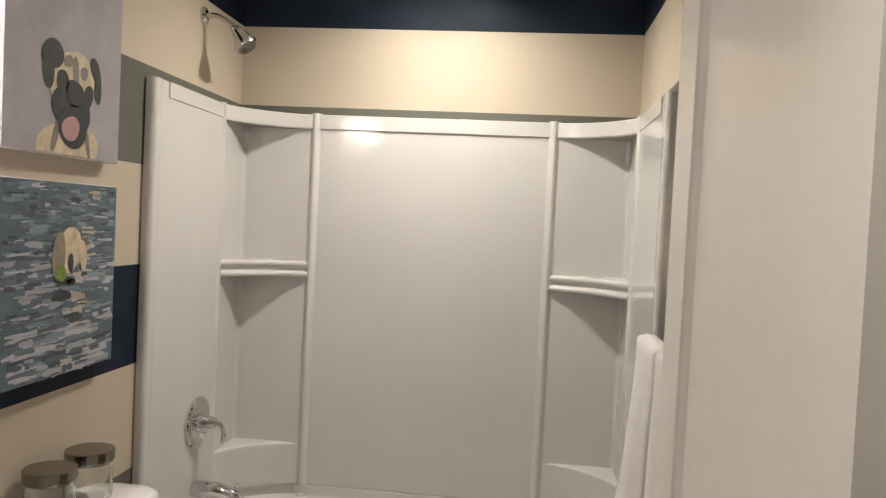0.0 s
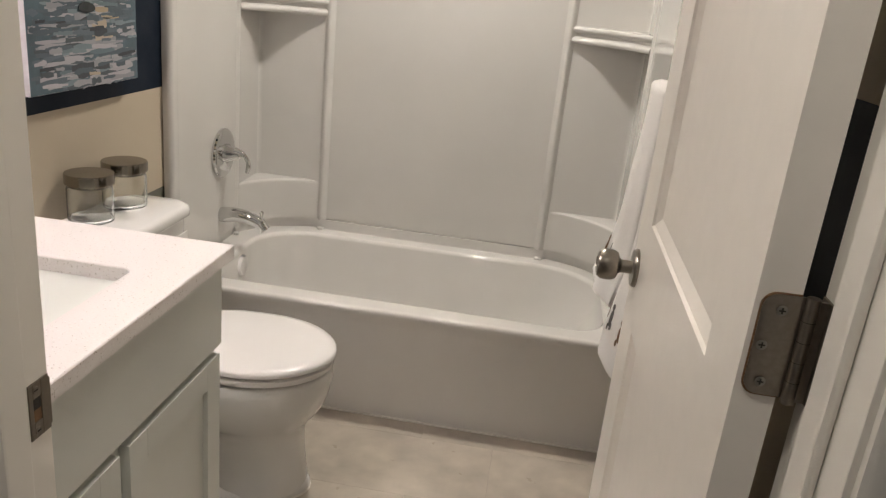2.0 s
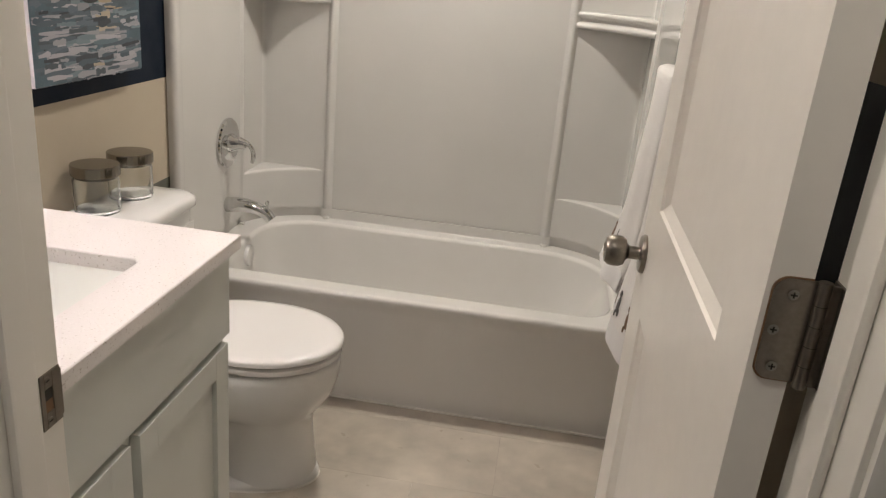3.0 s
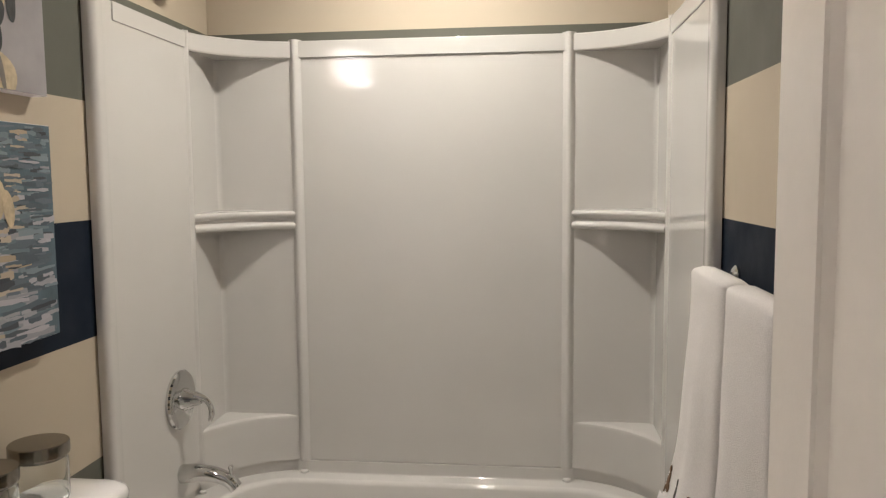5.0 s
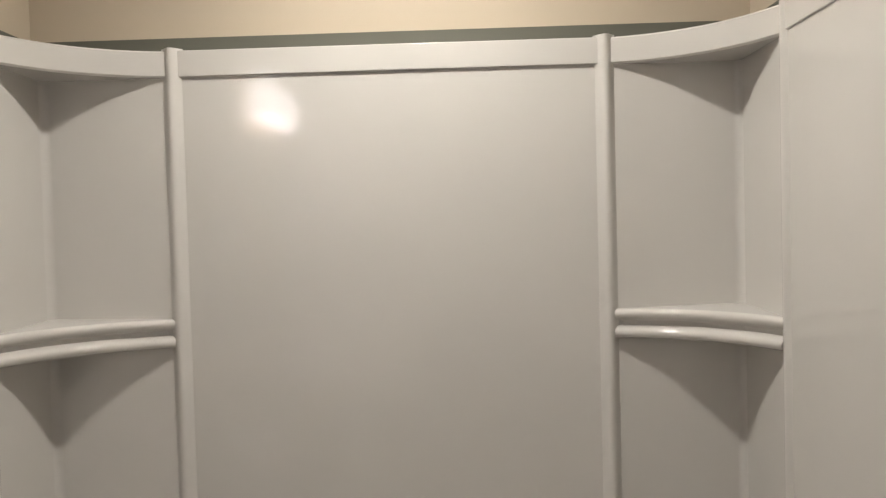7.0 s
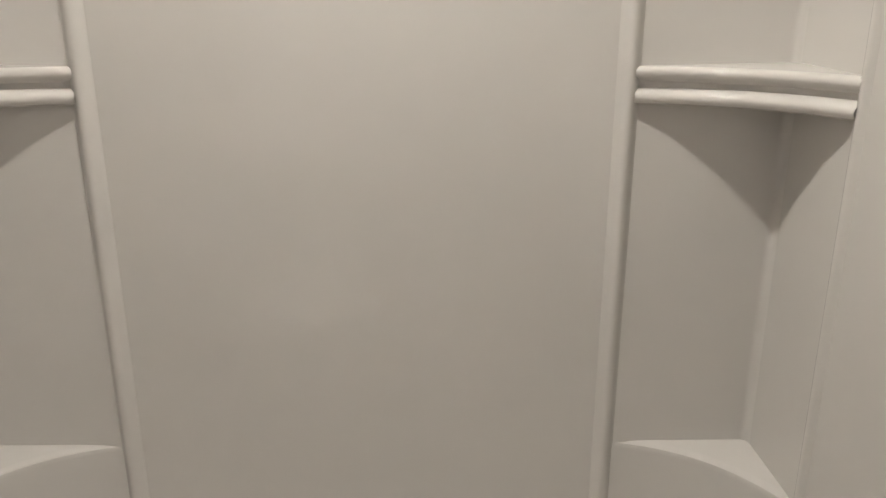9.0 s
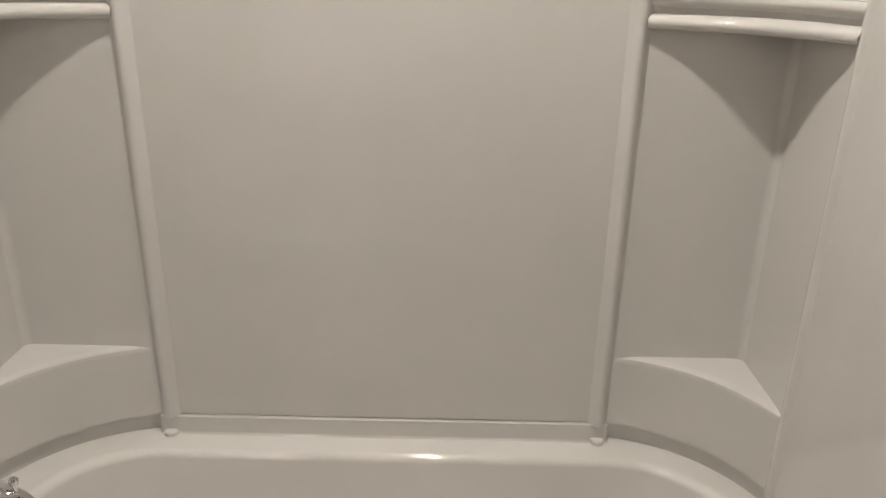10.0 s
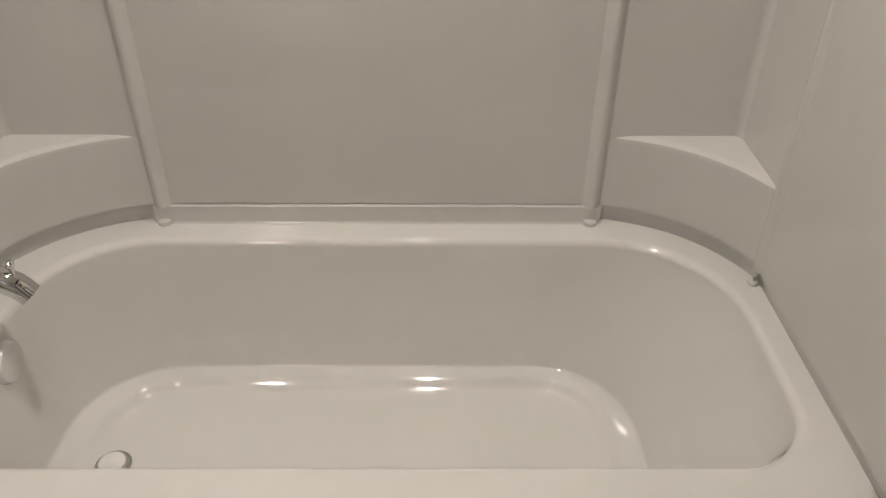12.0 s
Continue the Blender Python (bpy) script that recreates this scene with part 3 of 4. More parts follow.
    part("base_caulk", loft([ring_egg(0.097, 0.6485, cy, 0.1375, 0.0), ring_egg(0.099, 0.6455, cy, 0.1345, 0.005)], True, (False, True)), CAULK, t)
    return t


toilet()


def storage_jar(x, y, z):
    t = thing("storage_jar", (x, y, z), "clear glass jar with steel lid on the toilet tank", "jar", "jars on the toilet tank")
    k = 0.92
    prof = [(0.0, 0.0), (0.050, 0.0), (0.058, 0.004), (0.060, 0.012), (0.060, 0.094), (0.057, 0.100), (0.057, 0.106), (0.0545, 0.106), (0.0545, 0.098), (0.0565, 0.092), (0.0565, 0.014), (0.052, 0.008), (0.0, 0.007)]
    g = part("glass", lathe([(r * k, h * k) for r, h in prof], (x, y, z + 0.0005), n=40, cap=(False, False)), GLASS, t)
    g.visible_shadow = False
    lid = [(0.0, 0.100), (0.0535, 0.100), (0.054, 0.1065), (0.0605, 0.1065), (0.063, 0.108), (0.064, 0.111), (0.064, 0.134), (0.0625, 0.1365), (0.060, 0.137), (0.0, 0.137)]
    part("lid", lathe([(r * k, h * k) for r, h in lid], (x, y, z), n=40, cap=(False, False)), LIDMETAL, t, "brushed steel lid")
    return t


def notice_card():
    """A small card stuck to the tank, its print too small to read."""
    t = thing("notice_card", (0.203, -1.08, 0.60), "small white card with black print on the toilet tank", "sign")
    part("card", box(0.2005, 0.2025, -1.145, -1.005, 0.605, 0.660, 0.0006, 1), LABEL_WHITE, t)
    y = -1.125
    for w in (0.022, 0.030, 0.034):
        part("print_bar", box(0.2023, 0.2028, y, y + w, 0.628, 0.642), LABEL_BLACK, t)
        y += w + 0.008
    return t


notice_card()
storage_jar(0.072, -1.262, 0.7425)
storage_jar(0.078, -1.110, 0.7425)


# ---- vanity ----
VY0, VY1, VZ = -2.358, -1.612, 0.83


def vanity():
    t = thing("vanity_cabinet", (0.28, (VY0 + VY1) / 2, 0), "pale grey painted vanity cabinet with two shaker doors", "vanity")
    part("carcass", box(0.003, 0.553, VY0, VY1, 0.10, VZ, 0.001), CABINET, t)
    part("toe_kick", box(0.003, 0.485, VY0, VY1, 0.001, 0.10), CABINET, t)
    part("false_drawer_front", box(0.554, 0.573, VY0 + 0.01, VY1 - 0.006, 0.652, VZ - 0.006, 0.0025), CABINET, t)
    mid = -1.984
    for a, b in ((mid + 0.006, VY1 - 0.016), (VY0 + 0.03, mid - 0.022)):
        d = part("door", box(0.5545, 0.5625, a + 0.05, b - 0.05, 0.17, 0.575, 0.0), CABINET, t)
        f = 0.057
        part("stile", box(0.554, 0.573, a, a + f, 0.115, 0.634, 0.0007, 1), CABINET, d)
        part("stile", box(0.554, 0.573, b - f, b, 0.115, 0.634, 0.0007, 1), CABINET, d)
        part("rail", box(0.554, 0.573, a + f, b - f, 0.115, 0.115 + f, 0.0007, 1), CABINET, d)
        part("rail", box(0.554, 0.573, a + f, b - f, 0.634 - f, 0.634, 0.0007, 1), CABINET, d)
    return t


def countertop():
    """A slab with a rounded rectangular cut-out."""
    x0, x1, y0, y1 = 0.002, 0.586, VY0 + 0.0, -1.588
    hole = (0.165, 0.478, -2.20, -1.782)
    rings = [rrect(*hole, VZ, 0.02, 6), rrect(x0, x1, y0, y1, VZ, 0.002, 6), rrect(x0, x1, y0, y1, 0.856, 0.002, 6),
             rrect(x0 + 0.002, x1 - 0.002, y0 + 0.002, y1 - 0.002, 0.858, 0.002, 6), rrect(hole[0] - 0.002, hole[1] + 0.002, hole[2] - 0.002, hole[3] + 0.002, 0.858, 0.022, 6),
             rrect(*hole, 0.856, 0.02, 6), rrect(*hole, VZ, 0.02, 6)]
    bm = loft(rings, True)
    bmesh.ops.remove_doubles(bm, verts=bm.verts, dist=1e-5)
    ob = part("countertop", bm, QUARTZ, angle=25)
    tagged(ob, "white speckled quartz countertop with a sink cut-out", "countertop")
    t = thing("sink", (0.32, -1.99, VZ), "white rectangular undermount porcelain sink", "sink")
    h = (0.158, 0.485, -2.207, -1.775)
    r = [rrect(h[0] - 0.015, h[1] + 0.015, h[2] - 0.015, h[3] + 0.015, VZ - 0.001, 0.04, 8), rrect(*h, VZ - 0.002, 0.03, 8), rrect(*h, VZ - 0.012, 0.03, 8),
         rrect(h[0] + 0.012, h[1] - 0.012, h[2] + 0.012, h[3] - 0.012, VZ - 0.09, 0.05, 8), rrect(h[0] + 0.03, h[1] - 0.03, h[2] + 0.03, h[3] - 0.03, VZ - 0.118, 0.06, 8), rrect(0.27, 0.37, -2.04, -1.94, VZ - 0.128, 0.04, 8)]
    part("basin", loft(r, True, (False, True)), SINK_WHITE, t, angle=60)
    part("drain", lathe([(0.022, 0.0), (0.022, 0.003), (0.0, 0.003)], (0.32, -1.99, VZ - 0.128), n=20), CHROME, t, "chrome drain")


vanity(), countertop()


# ---- lamps ----
def vanity_light():
    t = thing("vanity_light", (0.0, -1.96, 2.06), "wall light bar with three lit frosted glass shades", "wall lamp")
    part("back_plate", box(0.001, 0.022, -2.18, -1.60, 2.115, 2.175, 0.004), NICKEL, t)
    for y in (-2.10, -1.89, -1.68):
        a = part("arm", tube(spline([(0.02, y, 2.145), (0.06, y, 2.155), (0.08, y, 2.14)], 4), 0.007, 10), NICKEL, t)
        part("shade", lathe([(0.026, 0.0), (0.048, -0.014), (0.062, -0.07), (0.068, -0.155), (0.064, -0.155), (0.060, -0.145)], (0.08, y, 2.125), n=24, cap=(True, False)), VANITY_GLOW, t, "lit frosted glass shade")
        part("bulb", lathe([(0.0, -0.045), (0.016, -0.050), (0.034, -0.070), (0.036, -0.083), (0.024, -0.097), (0.0, -0.103)], (0.08, y, 2.125), n=20, cap=(False, False)), BULB_GLOW, t, "bright lamp")
        part("cap", lathe([(0.018, 0.018), (0.026, 0.012), (0.028, -0.002), (0.0, -0.003)], (0.08, y, 2.132), n=20), NICKEL, a)
    return t


def downlight():
    x, y = LX, LY
    t = thing("recessed_downlight", (x, y, CEIL), "small round lit ceiling downlight over the tub", "ceiling lamp")
    part("trim_ring", lathe([(0.056, 0.012), (0.057, -0.003), (0.064, -0.005), (0.080, -0.005), (0.084, -0.002), (0.084, 0.0)], (x, y, CEIL - 0.0005), n=36, cap=(False, False)), TRIM, t)
    part("can", lathe([(0.0565, 0.0), (0.057, 0.036), (0.0605, 0.038), (0.0605, 0.0)], (x, y, CEIL), n=36, cap=(False, False)), CEILING, t)
    part("lens", lathe([(0.0565, 0.024), (0.0565, 0.018), (0.0, 0.014)], (x, y, CEIL), n=32, cap=(True, False)), DOWN_GLOW, t, "lit frosted lens")
    return t


# Unseen lamp added in the hall to brighten the jambs and casing.
def hall_fill():
    t = thing("hall_fill_light", (0.98, -2.70, CEIL), "unseen ceiling light added in the hall to brighten the doorway", "ceiling lamp")
    part("base", lathe([(0.14, 0.0), (0.14, -0.02), (0.125, -0.024)], (0.98, -2.70, CEIL - 0.0005), n=32), NICKEL, t)
    part("globe", lathe([(0.125, -0.024), (0.12, -0.05), (0.09, -0.08), (0.04, -0.095), (0.0, -0.097)], (0.98, -2.70, CEIL), n=32, cap=(True, False)), HALL_FILL_GLOW, t, "glowing bowl of the added hall light")
    return t


vanity_light(), downlight(), hall_fill()


# ---- door ----
DX0, DX1 = 1.348, 1.383
DY0, DY1 = -2.372, -1.690


def door():
    t = thing("door_1", (1.365, DY0, 0), "white moulded two-panel door standing wide open", "door", kind="structure")
    ys = [DY0, DY0 + 0.108, DY1 - 0.118, DY1]
    zs = [0.012, 0.22, 0.890, 1.070, 1.925, 2.045]
    bm = bmesh.new()
    grids = []
    for x in (DX0, DX1):
        g = [[bm.verts.new((x, y, z)) for z in zs] for y in ys]
        grids.append(g)
        panels = []
        for i in range(3):
            for j in range(5):
                f = bm.faces.new((g[i][j], g[i + 1][j], g[i + 1][j + 1], g[i][j + 1]))
                if i == 1 and j in (1, 3):
                    panels.append(f)
        for f in panels:
            f.normal_update()
            s = 1 if (f.normal.x < 0) == (x == DX0) else -1
            bmesh.ops.inset_region(bm, faces=[f], thickness=0.004, depth=-0.004 * s)
            bmesh.ops.inset_region(bm, faces=[f], thickness=0.022, depth=-0.007 * s)
    a, b = grids
    for i in range(3):
        bm.faces.new((a[i][0], a[i + 1][0], b[i + 1][0], b[i][0]))
        bm.faces.new((a[i][-1], a[i + 1][-1], b[i + 1][-1], b[i][-1]))
    for j in range(5):
        bm.faces.new((a[0][j], a[0][j + 1], b[0][j + 1], b[0][j]))
        bm.faces.new((a[-1][j], a[-1][j + 1], b[-1][j + 1], b[-1][j]))
    part("leaf", bm, DOOR_PAINT, t, angle=12)
    ky, kz = -1.738, 0.976
    for s, x in ((-1, DX0), (1, DX1)):
        k = part("door_knob", lathe([(r, s * h) for r, h in ((0.011, 0.005), (0.011, 0.026), (0.014, 0.030), (0.022, 0.033), (0.0255, 0.040), (0.0262, 0.049), (0.0252, 0.058), (0.0205, 0.0645), (0.012, 0.0665), (0.0105, 0.064), (0.0, 0.064))], (x, ky, kz), "X", 32), NICKEL, t, "brushed nickel round knob")
        part("rose", lathe([(r, s * h) for r, h in ((0.0325, 0.0), (0.0325, 0.004), (0.030, 0.0075), (0.016, 0.0085), (0.0, 0.0085))], (x, ky, kz), "X", 36), NICKEL, k)
    # hinges on the near edge
    for zc in (1.137, 0.27, 1.84):
        z0, z1 = zc - 0.0445, zc + 0.0445
        h = part("hinge", lathe([(0.0054, z0 - 0.002), (0.0054, z1 + 0.002)], (1.3900, DY0 - 0.0065, 0), n=18), HINGE, t, "satin nickel butt hinge")
        y = DY0
        plan = [(DX0 + 0.006 + (0.012 - 0.012 * math.cos(radians(q))), z1 - 0.012 + 0.012 * math.sin(radians(q))) for q in range(0, 91, 15)]
        plan = [(1.3900, z0), (1.3900, z1)] + list(reversed(plan))
        low = [(DX0 + 0.006 + (0.012 - 0.012 * math.cos(radians(q))), z0 + 0.012 - 0.012 * math.sin(radians(q))) for q in range(0, 91, 15)]
        plan += low
        part("leaf_plate", loft([[Vector((px, y - 0.0022, pz)) for px, pz in plan], [Vector((px, y + 0.0005, pz)) for px, pz in plan]], True, (True, True)), HINGE, h)
        edge = [(DX0 + 0.0045 + (0.0125 - 0.0125 * math.cos(radians(q))), z1 - 0.011 + 0.0125 * math.sin(radians(q))) for q in range(0, 91, 15)]
        edge2 = [(DX0 + 0.0045 + (0.0125 - 0.0125 * math.cos(radians(q))), z0 + 0.011 - 0.0125 * math.sin(radians(q))) for q in range(90, -1, -15)]
        rim = [(DX1, z0 - 0.0015), (DX1, z1 + 0.0015)] + list(reversed(edge)) + list(reversed(edge2))
        part("mortise_edge", loft([[Vector((px, y - 0.0008, pz)) for px, pz in rim], [Vector((px, y + 0.0002, pz)) for px, pz in rim]], True, (True, True)), RAW_WOOD, h, "bare wood round the hinge mortise")
        part("jamb_plate", box(DOOR_R - 0.0022, DOOR_R + 0.0005, -2.404, BATH_S - 0.001, z0, z1, 0.0008), HINGE, h)
        part("jamb_web", box(1.3900, DOOR_R - 0.001, -2.3805, -2.3775, z0, z1, 0.0005), HINGE, h)
        for dz in (0.032, -0.032):
            part("screw", lathe([(0.0042, -0.0020), (0.0036, -0.0028), (0.0, -0.0028)], (DOOR_R, -2.394, zc + dz), "X", 16), SCREW, h)
        # Thin dark rings paint the shade in the gaps between knuckles.
        for k in range(1, 5):
            zz = z0 + 0.0178 * k
            part("knuckle_joint", lathe([(0.00545, zz - 0.0002), (0.00545, zz + 0.0002)], (1.3900, DY0 - 0.0065, 0), n=18), GAP_SHADE, h)
        for px, dz in ((1.3695, 0.0315), (1.3605, 0.0), (1.3665, -0.0325)):
            s = part("screw", lathe([(0.0046, -0.0034), (0.0040, -0.0038), (0.0, -0.0038)], (px, y, zc + dz), "Y", 18), SCREW, h)
            # The head is uncut; a dark cross paints the shade of its slot.
            bm = box(px - 0.0026, px + 0.0026, y - 0.0043, y - 0.0036, zc + dz - 0.0006, zc + dz + 0.0006)
            box(px - 0.0006, px + 0.0006, y - 0.0044, y - 0.0037, zc + dz - 0.0026, zc + dz + 0.0026, bm=bm)
            part("screw_slot", bm, GAP_SHADE, h)
    return t


door()


def strike_plate():
    x = DOOR_L
    t = thing("strike_plate", (x, -2.378, 0.962), "satin nickel strike plate on the door jamb", "strike plate")
    z0, z1, y0, y1 = 0.932, 0.992, -2.392, -2.362
    bm = bmesh.new()
    box(x + 0.0003, x + 0.002, y0, y0 + 0.006, z0, z1, 0.0004, 1, bm)
    box(x + 0.0003, x + 0.002, -2.374, y1, z0, z1, 0.0004, 1, bm)
    box(x + 0.0003, x + 0.002, y0 + 0.006, -2.374, z1 - 0.017, z1, 0.0004, 1, bm)
    box(x + 0.0003, x + 0.002, y0 + 0.006, -2.374, z0, z0 + 0.017, 0.0004, 1, bm)
    part("plate", bm, NICKEL, t)
    part("latch_hole", box(x + 0.0003, x + 0.0008, y0 + 0.005, -2.373, z0 + 0.016, z0 + 0.030), RAW_WOOD, t, "bare wood in the latch hole")
    # No hole is cut here; this flat patch paints its inner shade.
    part("latch_hole", box(x + 0.0003, x + 0.0008, y0 + 0.005, -2.373, z0 + 0.030, z1 - 0.016), GAP_SHADE, t, "dark patch painted as the shade inside the latch hole")
    part("lip", box(x - 0.003, x + 0.002, y1 - 0.001, y1 + 0.0025, z0 + 0.004, z1 - 0.004, 0.001), NICKEL, t)
    for z in (z0 + 0.008, z1 - 0.008):
        s = part("screw", lathe([(0.0042, 0.002), (0.0036, 0.0027), (0.0, 0.0027)], (x, -2.382, z), "X", 16), NICKEL, t)
        part("screw_slot", box(x + 0.0025, x + 0.0032, -2.3845, -2.3795, z - 0.0006, z + 0.0006), GAP_SHADE, s)


strike_plate()


# ---- towels ----
def towel_bar():
    t = thing("towel_bar", (W, -1.18, 1.19), "chrome towel bar on the wall", "towel bar")
    part("bar", tube([(1.452, -0.885, 1.192), (1.452, -1.49, 1.192)], 0.0085, 14), CHROME, t)
    for y in (-0.885, -1.49):
        p = part("post", lathe([(0.010, 0.0), (0.010, -0.060), (0.013, -0.066), (0.013, -0.078), (0.008, -0.083), (0.0, -0.083)], (W - 0.001, y, 1.192), "X", 18), CHROME, t)
        part("flange", lathe([(0.024, 0.0), (0.024, -0.005), (0.017, -0.011), (0.010, -0.013)], (W - 0.001, y, 1.192), "X", 24), CHROME, p)


def towel(y0, y1, seed, drop, flare):
    """Folded in half lengthwise and hung over the bar; the front fall stands off from the wall lower down."""
    rng = random.Random(seed)
    t = thing("towel", (1.44, (y0 + y1) / 2, 1.2), "white terry towel with small stitched motifs over a chrome bar", "towel", "towels on the bar")
    ph = [rng.uniform(0, 6.28) for _ in range(4)]
    n = 26
    top = 1.204
    cols = 22

    def front(k, u):
        f = k / n
        z = top - f * drop
        x = 1.421 - flare * (1.25 - 0.6 * u) * f ** 1.9 + 0.006 * math.sin(3.1 * f * 3 + ph[0]) * f
        x += (0.006 * math.sin(6.3 * u + ph[1]) + 0.003 * math.sin(14 * u + ph[2])) * f
        x -= 0.010 * math.exp(-((u - 0.5) / 0.25) ** 2) * f
        return Vector((x, 0, z))

    rings = []
    for c in range(cols + 1):
        u = c / cols
        y = y1 + (y0 - y1) * u
        e = min(u, 1 - u) * (y1 - y0)
        squeeze = 1 - 0.85 * math.exp(-e / 0.010)
        ring = []
        yy = lambda f: y - 0.006 * math.sin(2.2 * f + ph[3]) * f
        for k in range(n + 1):
            p = front(k, u)
            ring.append(Vector((p.x + 0.011 * (1 - squeeze), yy(k / n), p.z)))
        for k in range(n, -1, -1):
            p = front(k, u)
            ring.append(Vector((p.x + 0.013 + 0.011 * squeeze, yy(k / n), p.z + (0.0 if k else -0.006))))
        # over the bar and down the back
        back = [(1.443, 1.199), (1.462, 1.197), (1.472, 1.17), (1.473, 1.0), (1.474, 0.80)]
        for x, z in back:
            ring.append(Vector((x - 0.004, y, z)))
        for x, z in [(1.490, 0.80), (1.490, 1.0), (1.488, 1.17), (1.482, 1.203), (1.466, 1.217), (1.444, 1.219), (1.429, 1.214)]:
            ring.append(Vector((x if x < 1.45 else 1.474 + (x - 1.474) * squeeze, y, 1.205 + (z - 1.205) * (squeeze if z > 1.205 else 1))))
        rings.append(ring)
    part("cloth", loft(rings, True, (True, True)), TOWEL, t, angle=70)
    hem = [[front(n * q, u) + Vector((-0.0012, y1 + (y0 - y1) * u - 0.006 * math.sin(2.2 * q + ph[3]) * q, 0)) for q in (0.90, 0.905, 0.985, 0.99)] for u in [c / cols for c in range(cols + 1)]]
    part("hem_band", loft(hem, False), material("white_hem_weave", (0.78, 0.76, 0.75), 0.8, grain=0.05, grain_scale=500), t, "flat woven hem band")
    for i, (u, m) in enumerate(((0.14, BROWN), (0.42, GREYTHREAD), (0.74, BROWN))):
        bm = bmesh.new()
        for dy, q, ry, rz in ((0, 0.83, 0.010, 0.020), (0.004, 0.787, 0.008, 0.008), (-0.012, 0.855, 0.006, 0.009), (0.010, 0.87, 0.004, 0.008)):
            ring = []
            for k in range(14):
                a = 2 * math.pi * k / 14
                uu, qq = u + (-dy - ry * math.cos(a)) / (y1 - y0), q - rz * math.sin(a) / drop
                p = front(n * qq, uu)
                ring.append(Vector((p.x - 0.0006, y1 + (y0 - y1) * uu - 0.006 * math.sin(2.2 * qq + ph[3]) * qq, p.z)))
            loft([ring, [p + Vector((-0.0012, 0, 0)) for p in ring]], True, (False, True), bm)
        part("motif", bm, m, t, "small stitched motif")
    return t


towel_bar()
towel(-1.166, -0.893, 4, 0.532, 0.052)
towel(-1.455, -1.176, 9, 0.608, 0.036)


# ---- paintings ----
PY0, PY1 = -1.412, -0.957


def canvas(name, z0, z1, mat, label):
    t = thing(name, (0, (PY0 + PY1) / 2, z0), label, "painting")
    part("stretched_canvas", box(0.002, 0.038, PY0, PY1, z0, z1, 0.002), CANVAS_SIDE, t)
    part("painted_face", box(0.0375, 0.0390, PY0 + 0.001, PY1 - 0.001, z0 + 0.001, z1 - 0.001, 0.0005, 1), mat, t)
    return t


def blob(bm, u, z, ry, rz, lift, seed=0, tilt=0.0, n=28, zmin=None):
    """A flat daub of paint with a slightly uneven outline."""
    rng = random.Random(seed)
    a1, a2 = rng.uniform(0, 6.28), rng.uniform(0, 6.28)
    y = PY0 + u * (PY1 - PY0)
    ring = []
    for k in range(n):
        a = 2 * math.pi * k / n
        w = 1 + 0.06 * math.sin(2 * a + a1) + 0.04 * math.sin(3 * a + a2)
        dy, dz = ry * w * math.cos(a), rz * w * math.sin(a)
        c, s = math.cos(radians(tilt)), math.sin(radians(tilt))
        zz = z + s * dy + c * dz
        ring.append(Vector((lift, y + c * dy - s * dz, max(zz, zmin) if zmin else zz)))
    loft([ring, [p + Vector((0.0004, 0, 0)) for p in ring]], True, (False, True), bm)
    return bm


def grey_painting():
    z0 = 1.588
    t = canvas("painting", z0, z0 + 0.46, CANVAS_GREY, "grey canvas painting with plain dark and cream shapes")
    X = 0.0391
    lo = z0 + 0.003
    bm = blob(bmesh.new(), 0.52, z0 + 0.018, 0.118, 0.066, X, 1, zmin=lo)
    blob(bm, 0.535, z0 + 0.165, 0.088, 0.086, X + 0.0006, 2)
    part("cream_shape", bm, CREAM_PAINT, t)
    for u, dz, ry, rz, seed, tilt in ((0.555, 0.205, 0.012, 0.034, 11, 4), (0.49, 0.222, 0.020, 0.014, 12, 30), (0.63, 0.205, 0.014, 0.018, 13, -30), (0.40, 0.05, 0.010, 0.05, 14, -18), (0.68, 0.035, 0.008, 0.04, 15, 14)):
        part("grey_shape", blob(bmesh.new(), u, z0 + dz, ry, rz, X + 0.0012, seed, tilt, zmin=lo), FOLD_PAINT, t)
    for u, dz, ry, rz, up, seed, tilt in ((0.355, 0.226, 0.040, 0.036, 0.0012, 3, 18), (0.325, 0.195, 0.022, 0.048, 0.0014, 20, 4), (0.735, 0.220, 0.018, 0.036, 0.0012, 4, 28), (0.765, 0.180, 0.014, 0.044, 0.0014, 21, 2),
                                         (0.53, 0.112, 0.082, 0.056, 0.0012, 5, -4), (0.545, 0.072, 0.062, 0.050, 0.0014, 6, 0), (0.55, 0.150, 0.036, 0.034, 0.0014, 7, 0), (0.44, 0.170, 0.024, 0.028, 0.0014, 22, 10), (0.675, 0.152, 0.020, 0.028, 0.0014, 23, -6)):
        part("dark_shape", blob(bmesh.new(), u, z0 + dz, ry, rz, X + up, seed, tilt, zmin=lo), BLACK_PAINT, t)
    part("pink_shape", blob(bmesh.new(), 0.52, z0 + 0.066, 0.034, 0.031, X + 0.0022, 8, 14), PINK_PAINT, t)
    return t


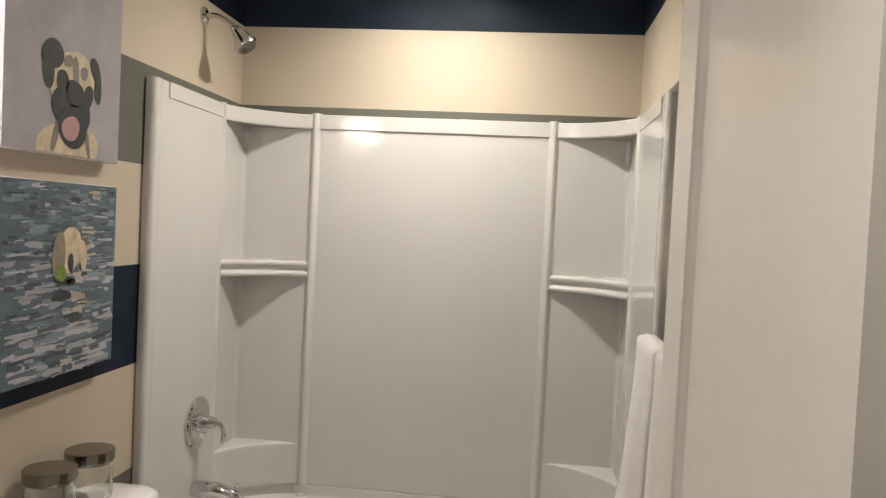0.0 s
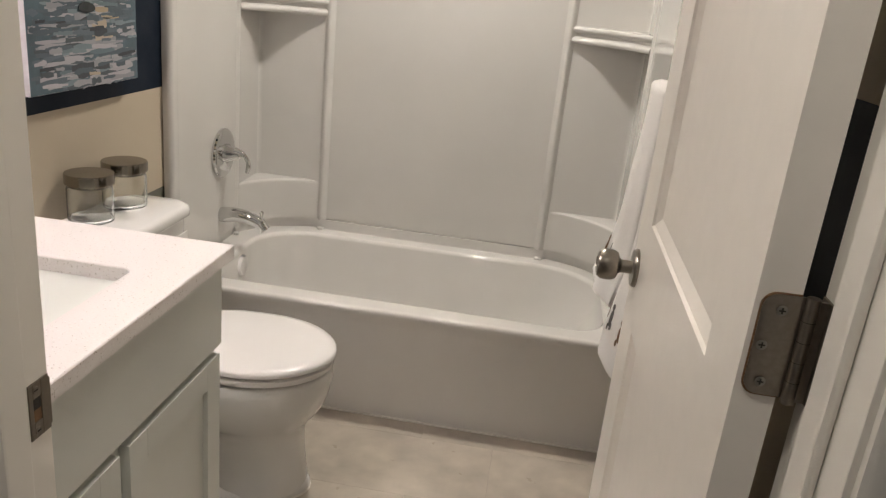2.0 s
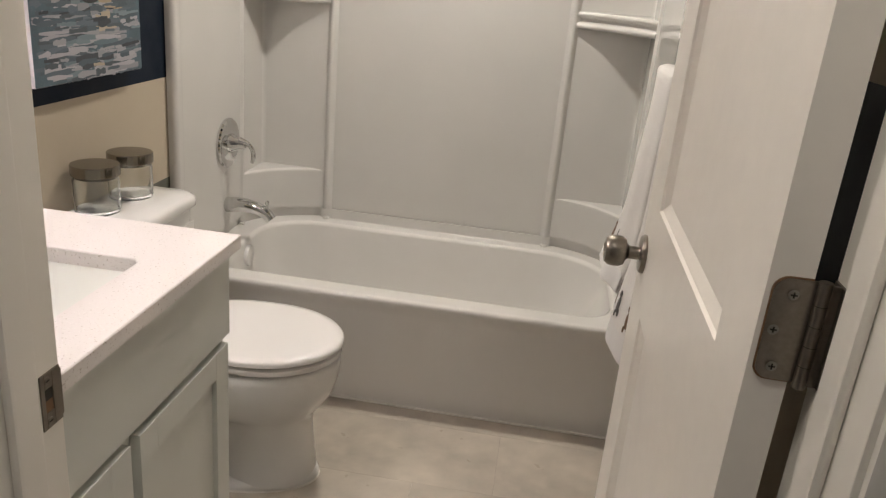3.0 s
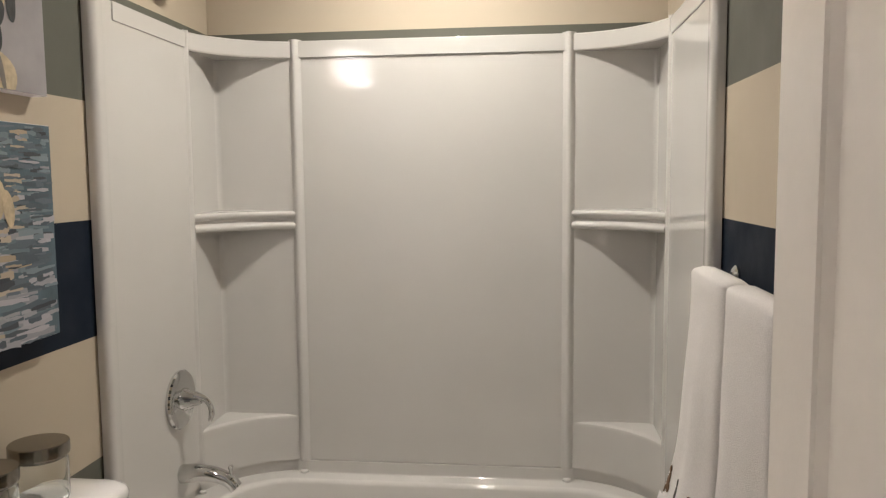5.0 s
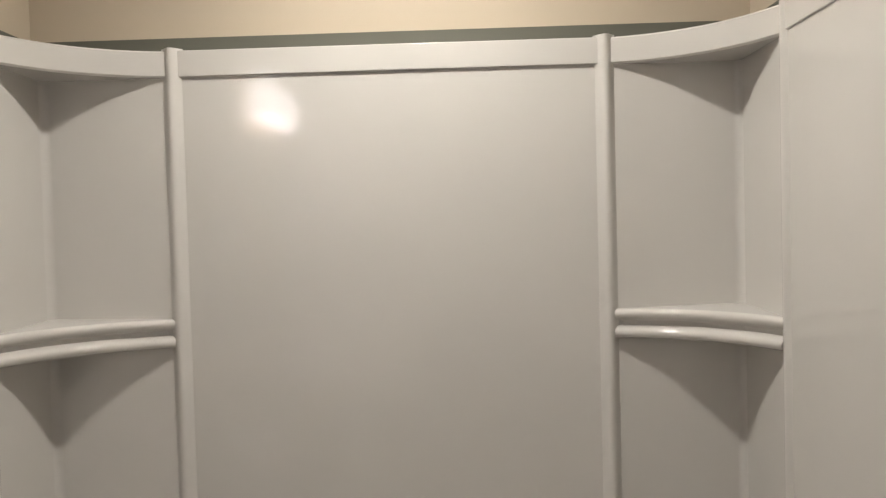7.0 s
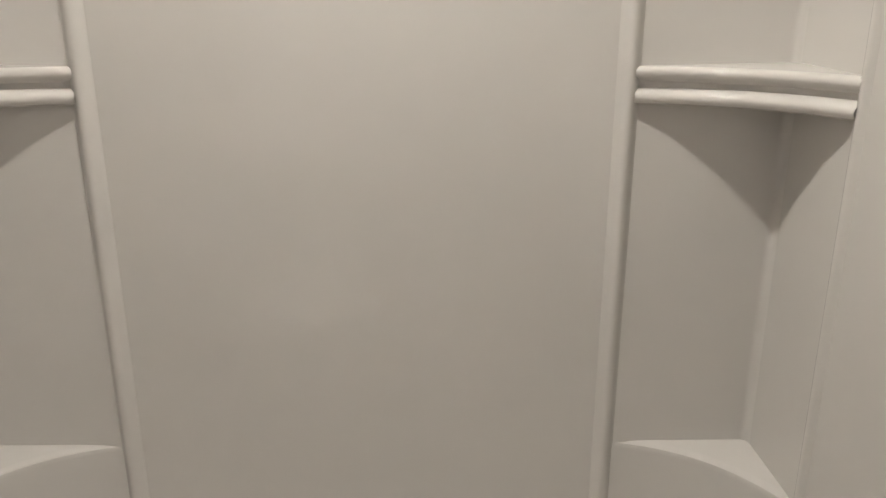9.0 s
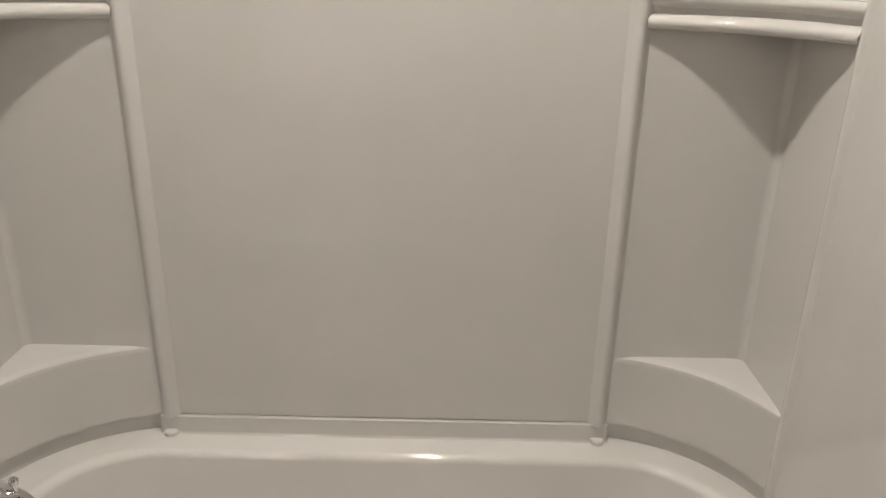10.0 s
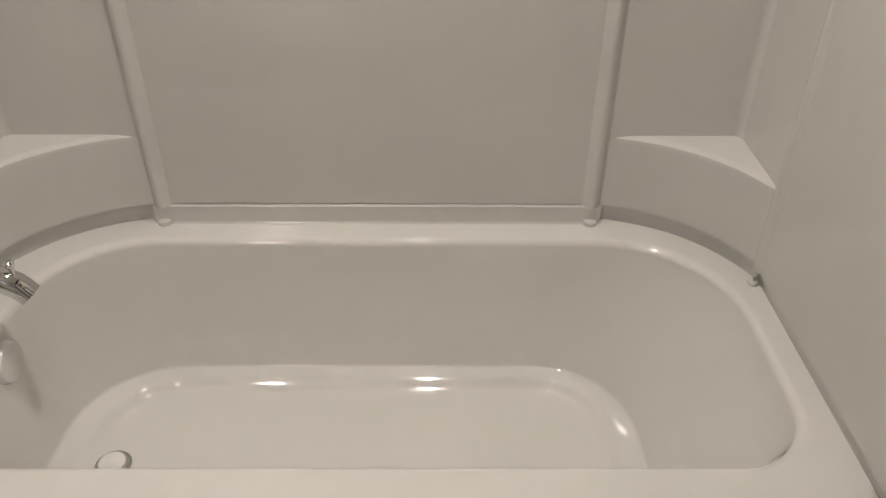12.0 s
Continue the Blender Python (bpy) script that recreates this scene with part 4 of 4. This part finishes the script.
def water_painting():
    z0, z1 = 1.066, 1.526
    t = canvas("painting", z0, z1, CANVAS_BLUE, "canvas painting of rippling blue and white water")
    rng = random.Random(21)
    bm = bmesh.new()
    X = 0.0391
    count = 760
    for i in range(count):
        v = rng.random()
        z = z0 + 0.006 + v * (z1 - z0 - 0.012)
        low = 1 - v
        half = rng.uniform(0.010, 0.040) * (0.7 + 0.9 * low)
        h = rng.uniform(0.0026, 0.0070) * (0.8 + 0.7 * low)
        y = rng.uniform(PY0 + half + 0.002, PY1 - half - 0.002)
        r = rng.random()
        band = 0.5 + 0.5 * math.sin(z * 150 + 1.6 * math.sin(y * 17) + y * 9)
        pale = (0.06 + 0.42 * low) * (0.30 + 1.3 * band)
        sand = 0.06 * math.exp(-((y - (PY0 + 0.355 - 0.10 * low)) / 0.022) ** 2)
        k = 3 if r < pale else 4 if r < pale + 6 * sand else 0 if r > 0.72 + 0.22 * band else 1 if r > 0.44 else 2
        x = X + 0.000003 * i
        slope = rng.uniform(-0.06, 0.08)
        n = 4
        topv, botv = [], []
        for s in range(n + 1):
            q = -1 + 2 * s / n
            w = h * (1 - 0.25 * abs(q) ** 4) * rng.uniform(0.55, 1.25)
            zz = z + slope * q * half
            zz = min(max(zz, z0 + 0.005), z1 - 0.005)
            topv.append(bm.verts.new((x, y + q * half, zz + w)))
            botv.append(bm.verts.new((x, y + q * half + 0.1 * h, zz - w * rng.uniform(0.6, 1.1))))
        for s in range(n):
            f = bm.faces.new((botv[s], botv[s + 1], topv[s + 1], topv[s]))
            f.material_index = k
    tagged(part("brushwork", bm, STROKES, t, "layered blue, white and dark brush strokes", smooth=False), kind="stuff")
    Y = X + 0.0026
    bm = blob(bmesh.new(), 0.550, z0 + 0.300, 0.044, 0.056, Y, 31)
    blob(bm, 0.665, z0 + 0.285, 0.016, 0.040, Y + 0.0005, 32, tilt=14)
    part("cream_shape", bm, CREAM_PAINT, t)
    part("tan_shape", blob(bmesh.new(), 0.450, z0 + 0.285, 0.026, 0.056, Y + 0.0004, 33, tilt=-6), TAN_PAINT, t)
    part("green_shape", blob(bmesh.new(), 0.470, z0 + 0.244, 0.021, 0.019, Y + 0.0012, 34), GREEN_PAINT, t)
    for u, dz, ry, rz, seed in ((0.555, 0.268, 0.011, 0.022, 35), (0.50, 0.225, 0.034, 0.010, 36), (0.56, 0.222, 0.020, 0.007, 37), (0.49, 0.19, 0.036, 0.012, 38)):
        part("dark_shape", blob(bmesh.new(), u, z0 + dz, ry, rz, Y + 0.0008, seed), BLACK_PAINT, t)
    return t


grey_painting(), water_painting()


# ---- floor tiles ----
def floor_tiles():
    tw, tl = 0.305, 0.61
    meshes = {}
    row = 0
    y = BATH_S + 0.002
    while y < -0.75:
        y1 = min(y + tw, -0.7525)
        x = -tl * (0.5 if row % 2 else 0.12)
        while x < W:
            a, b = max(x, 0.001), min(x + tl, W - 0.001)
            if b - a > 0.02:
                key = (round(b - a, 4), round(y1 - y, 4))
                if key not in meshes:
                    bm = box(0, b - a - 0.0005, 0, y1 - y - 0.0005, -0.0028, 0.0, 0.0002, 1)
                    me = bpy.data.meshes.new("tile")
                    bm.to_mesh(me)
                    bm.free()
                    me.materials.append(TILE)
                    meshes[key] = me
                ob = new("tile", meshes[key])
                ob.parent = FLOOR
                ob.location = (a, y, 0)
            x += tl
        y += tw
        row += 1


floor_tiles()
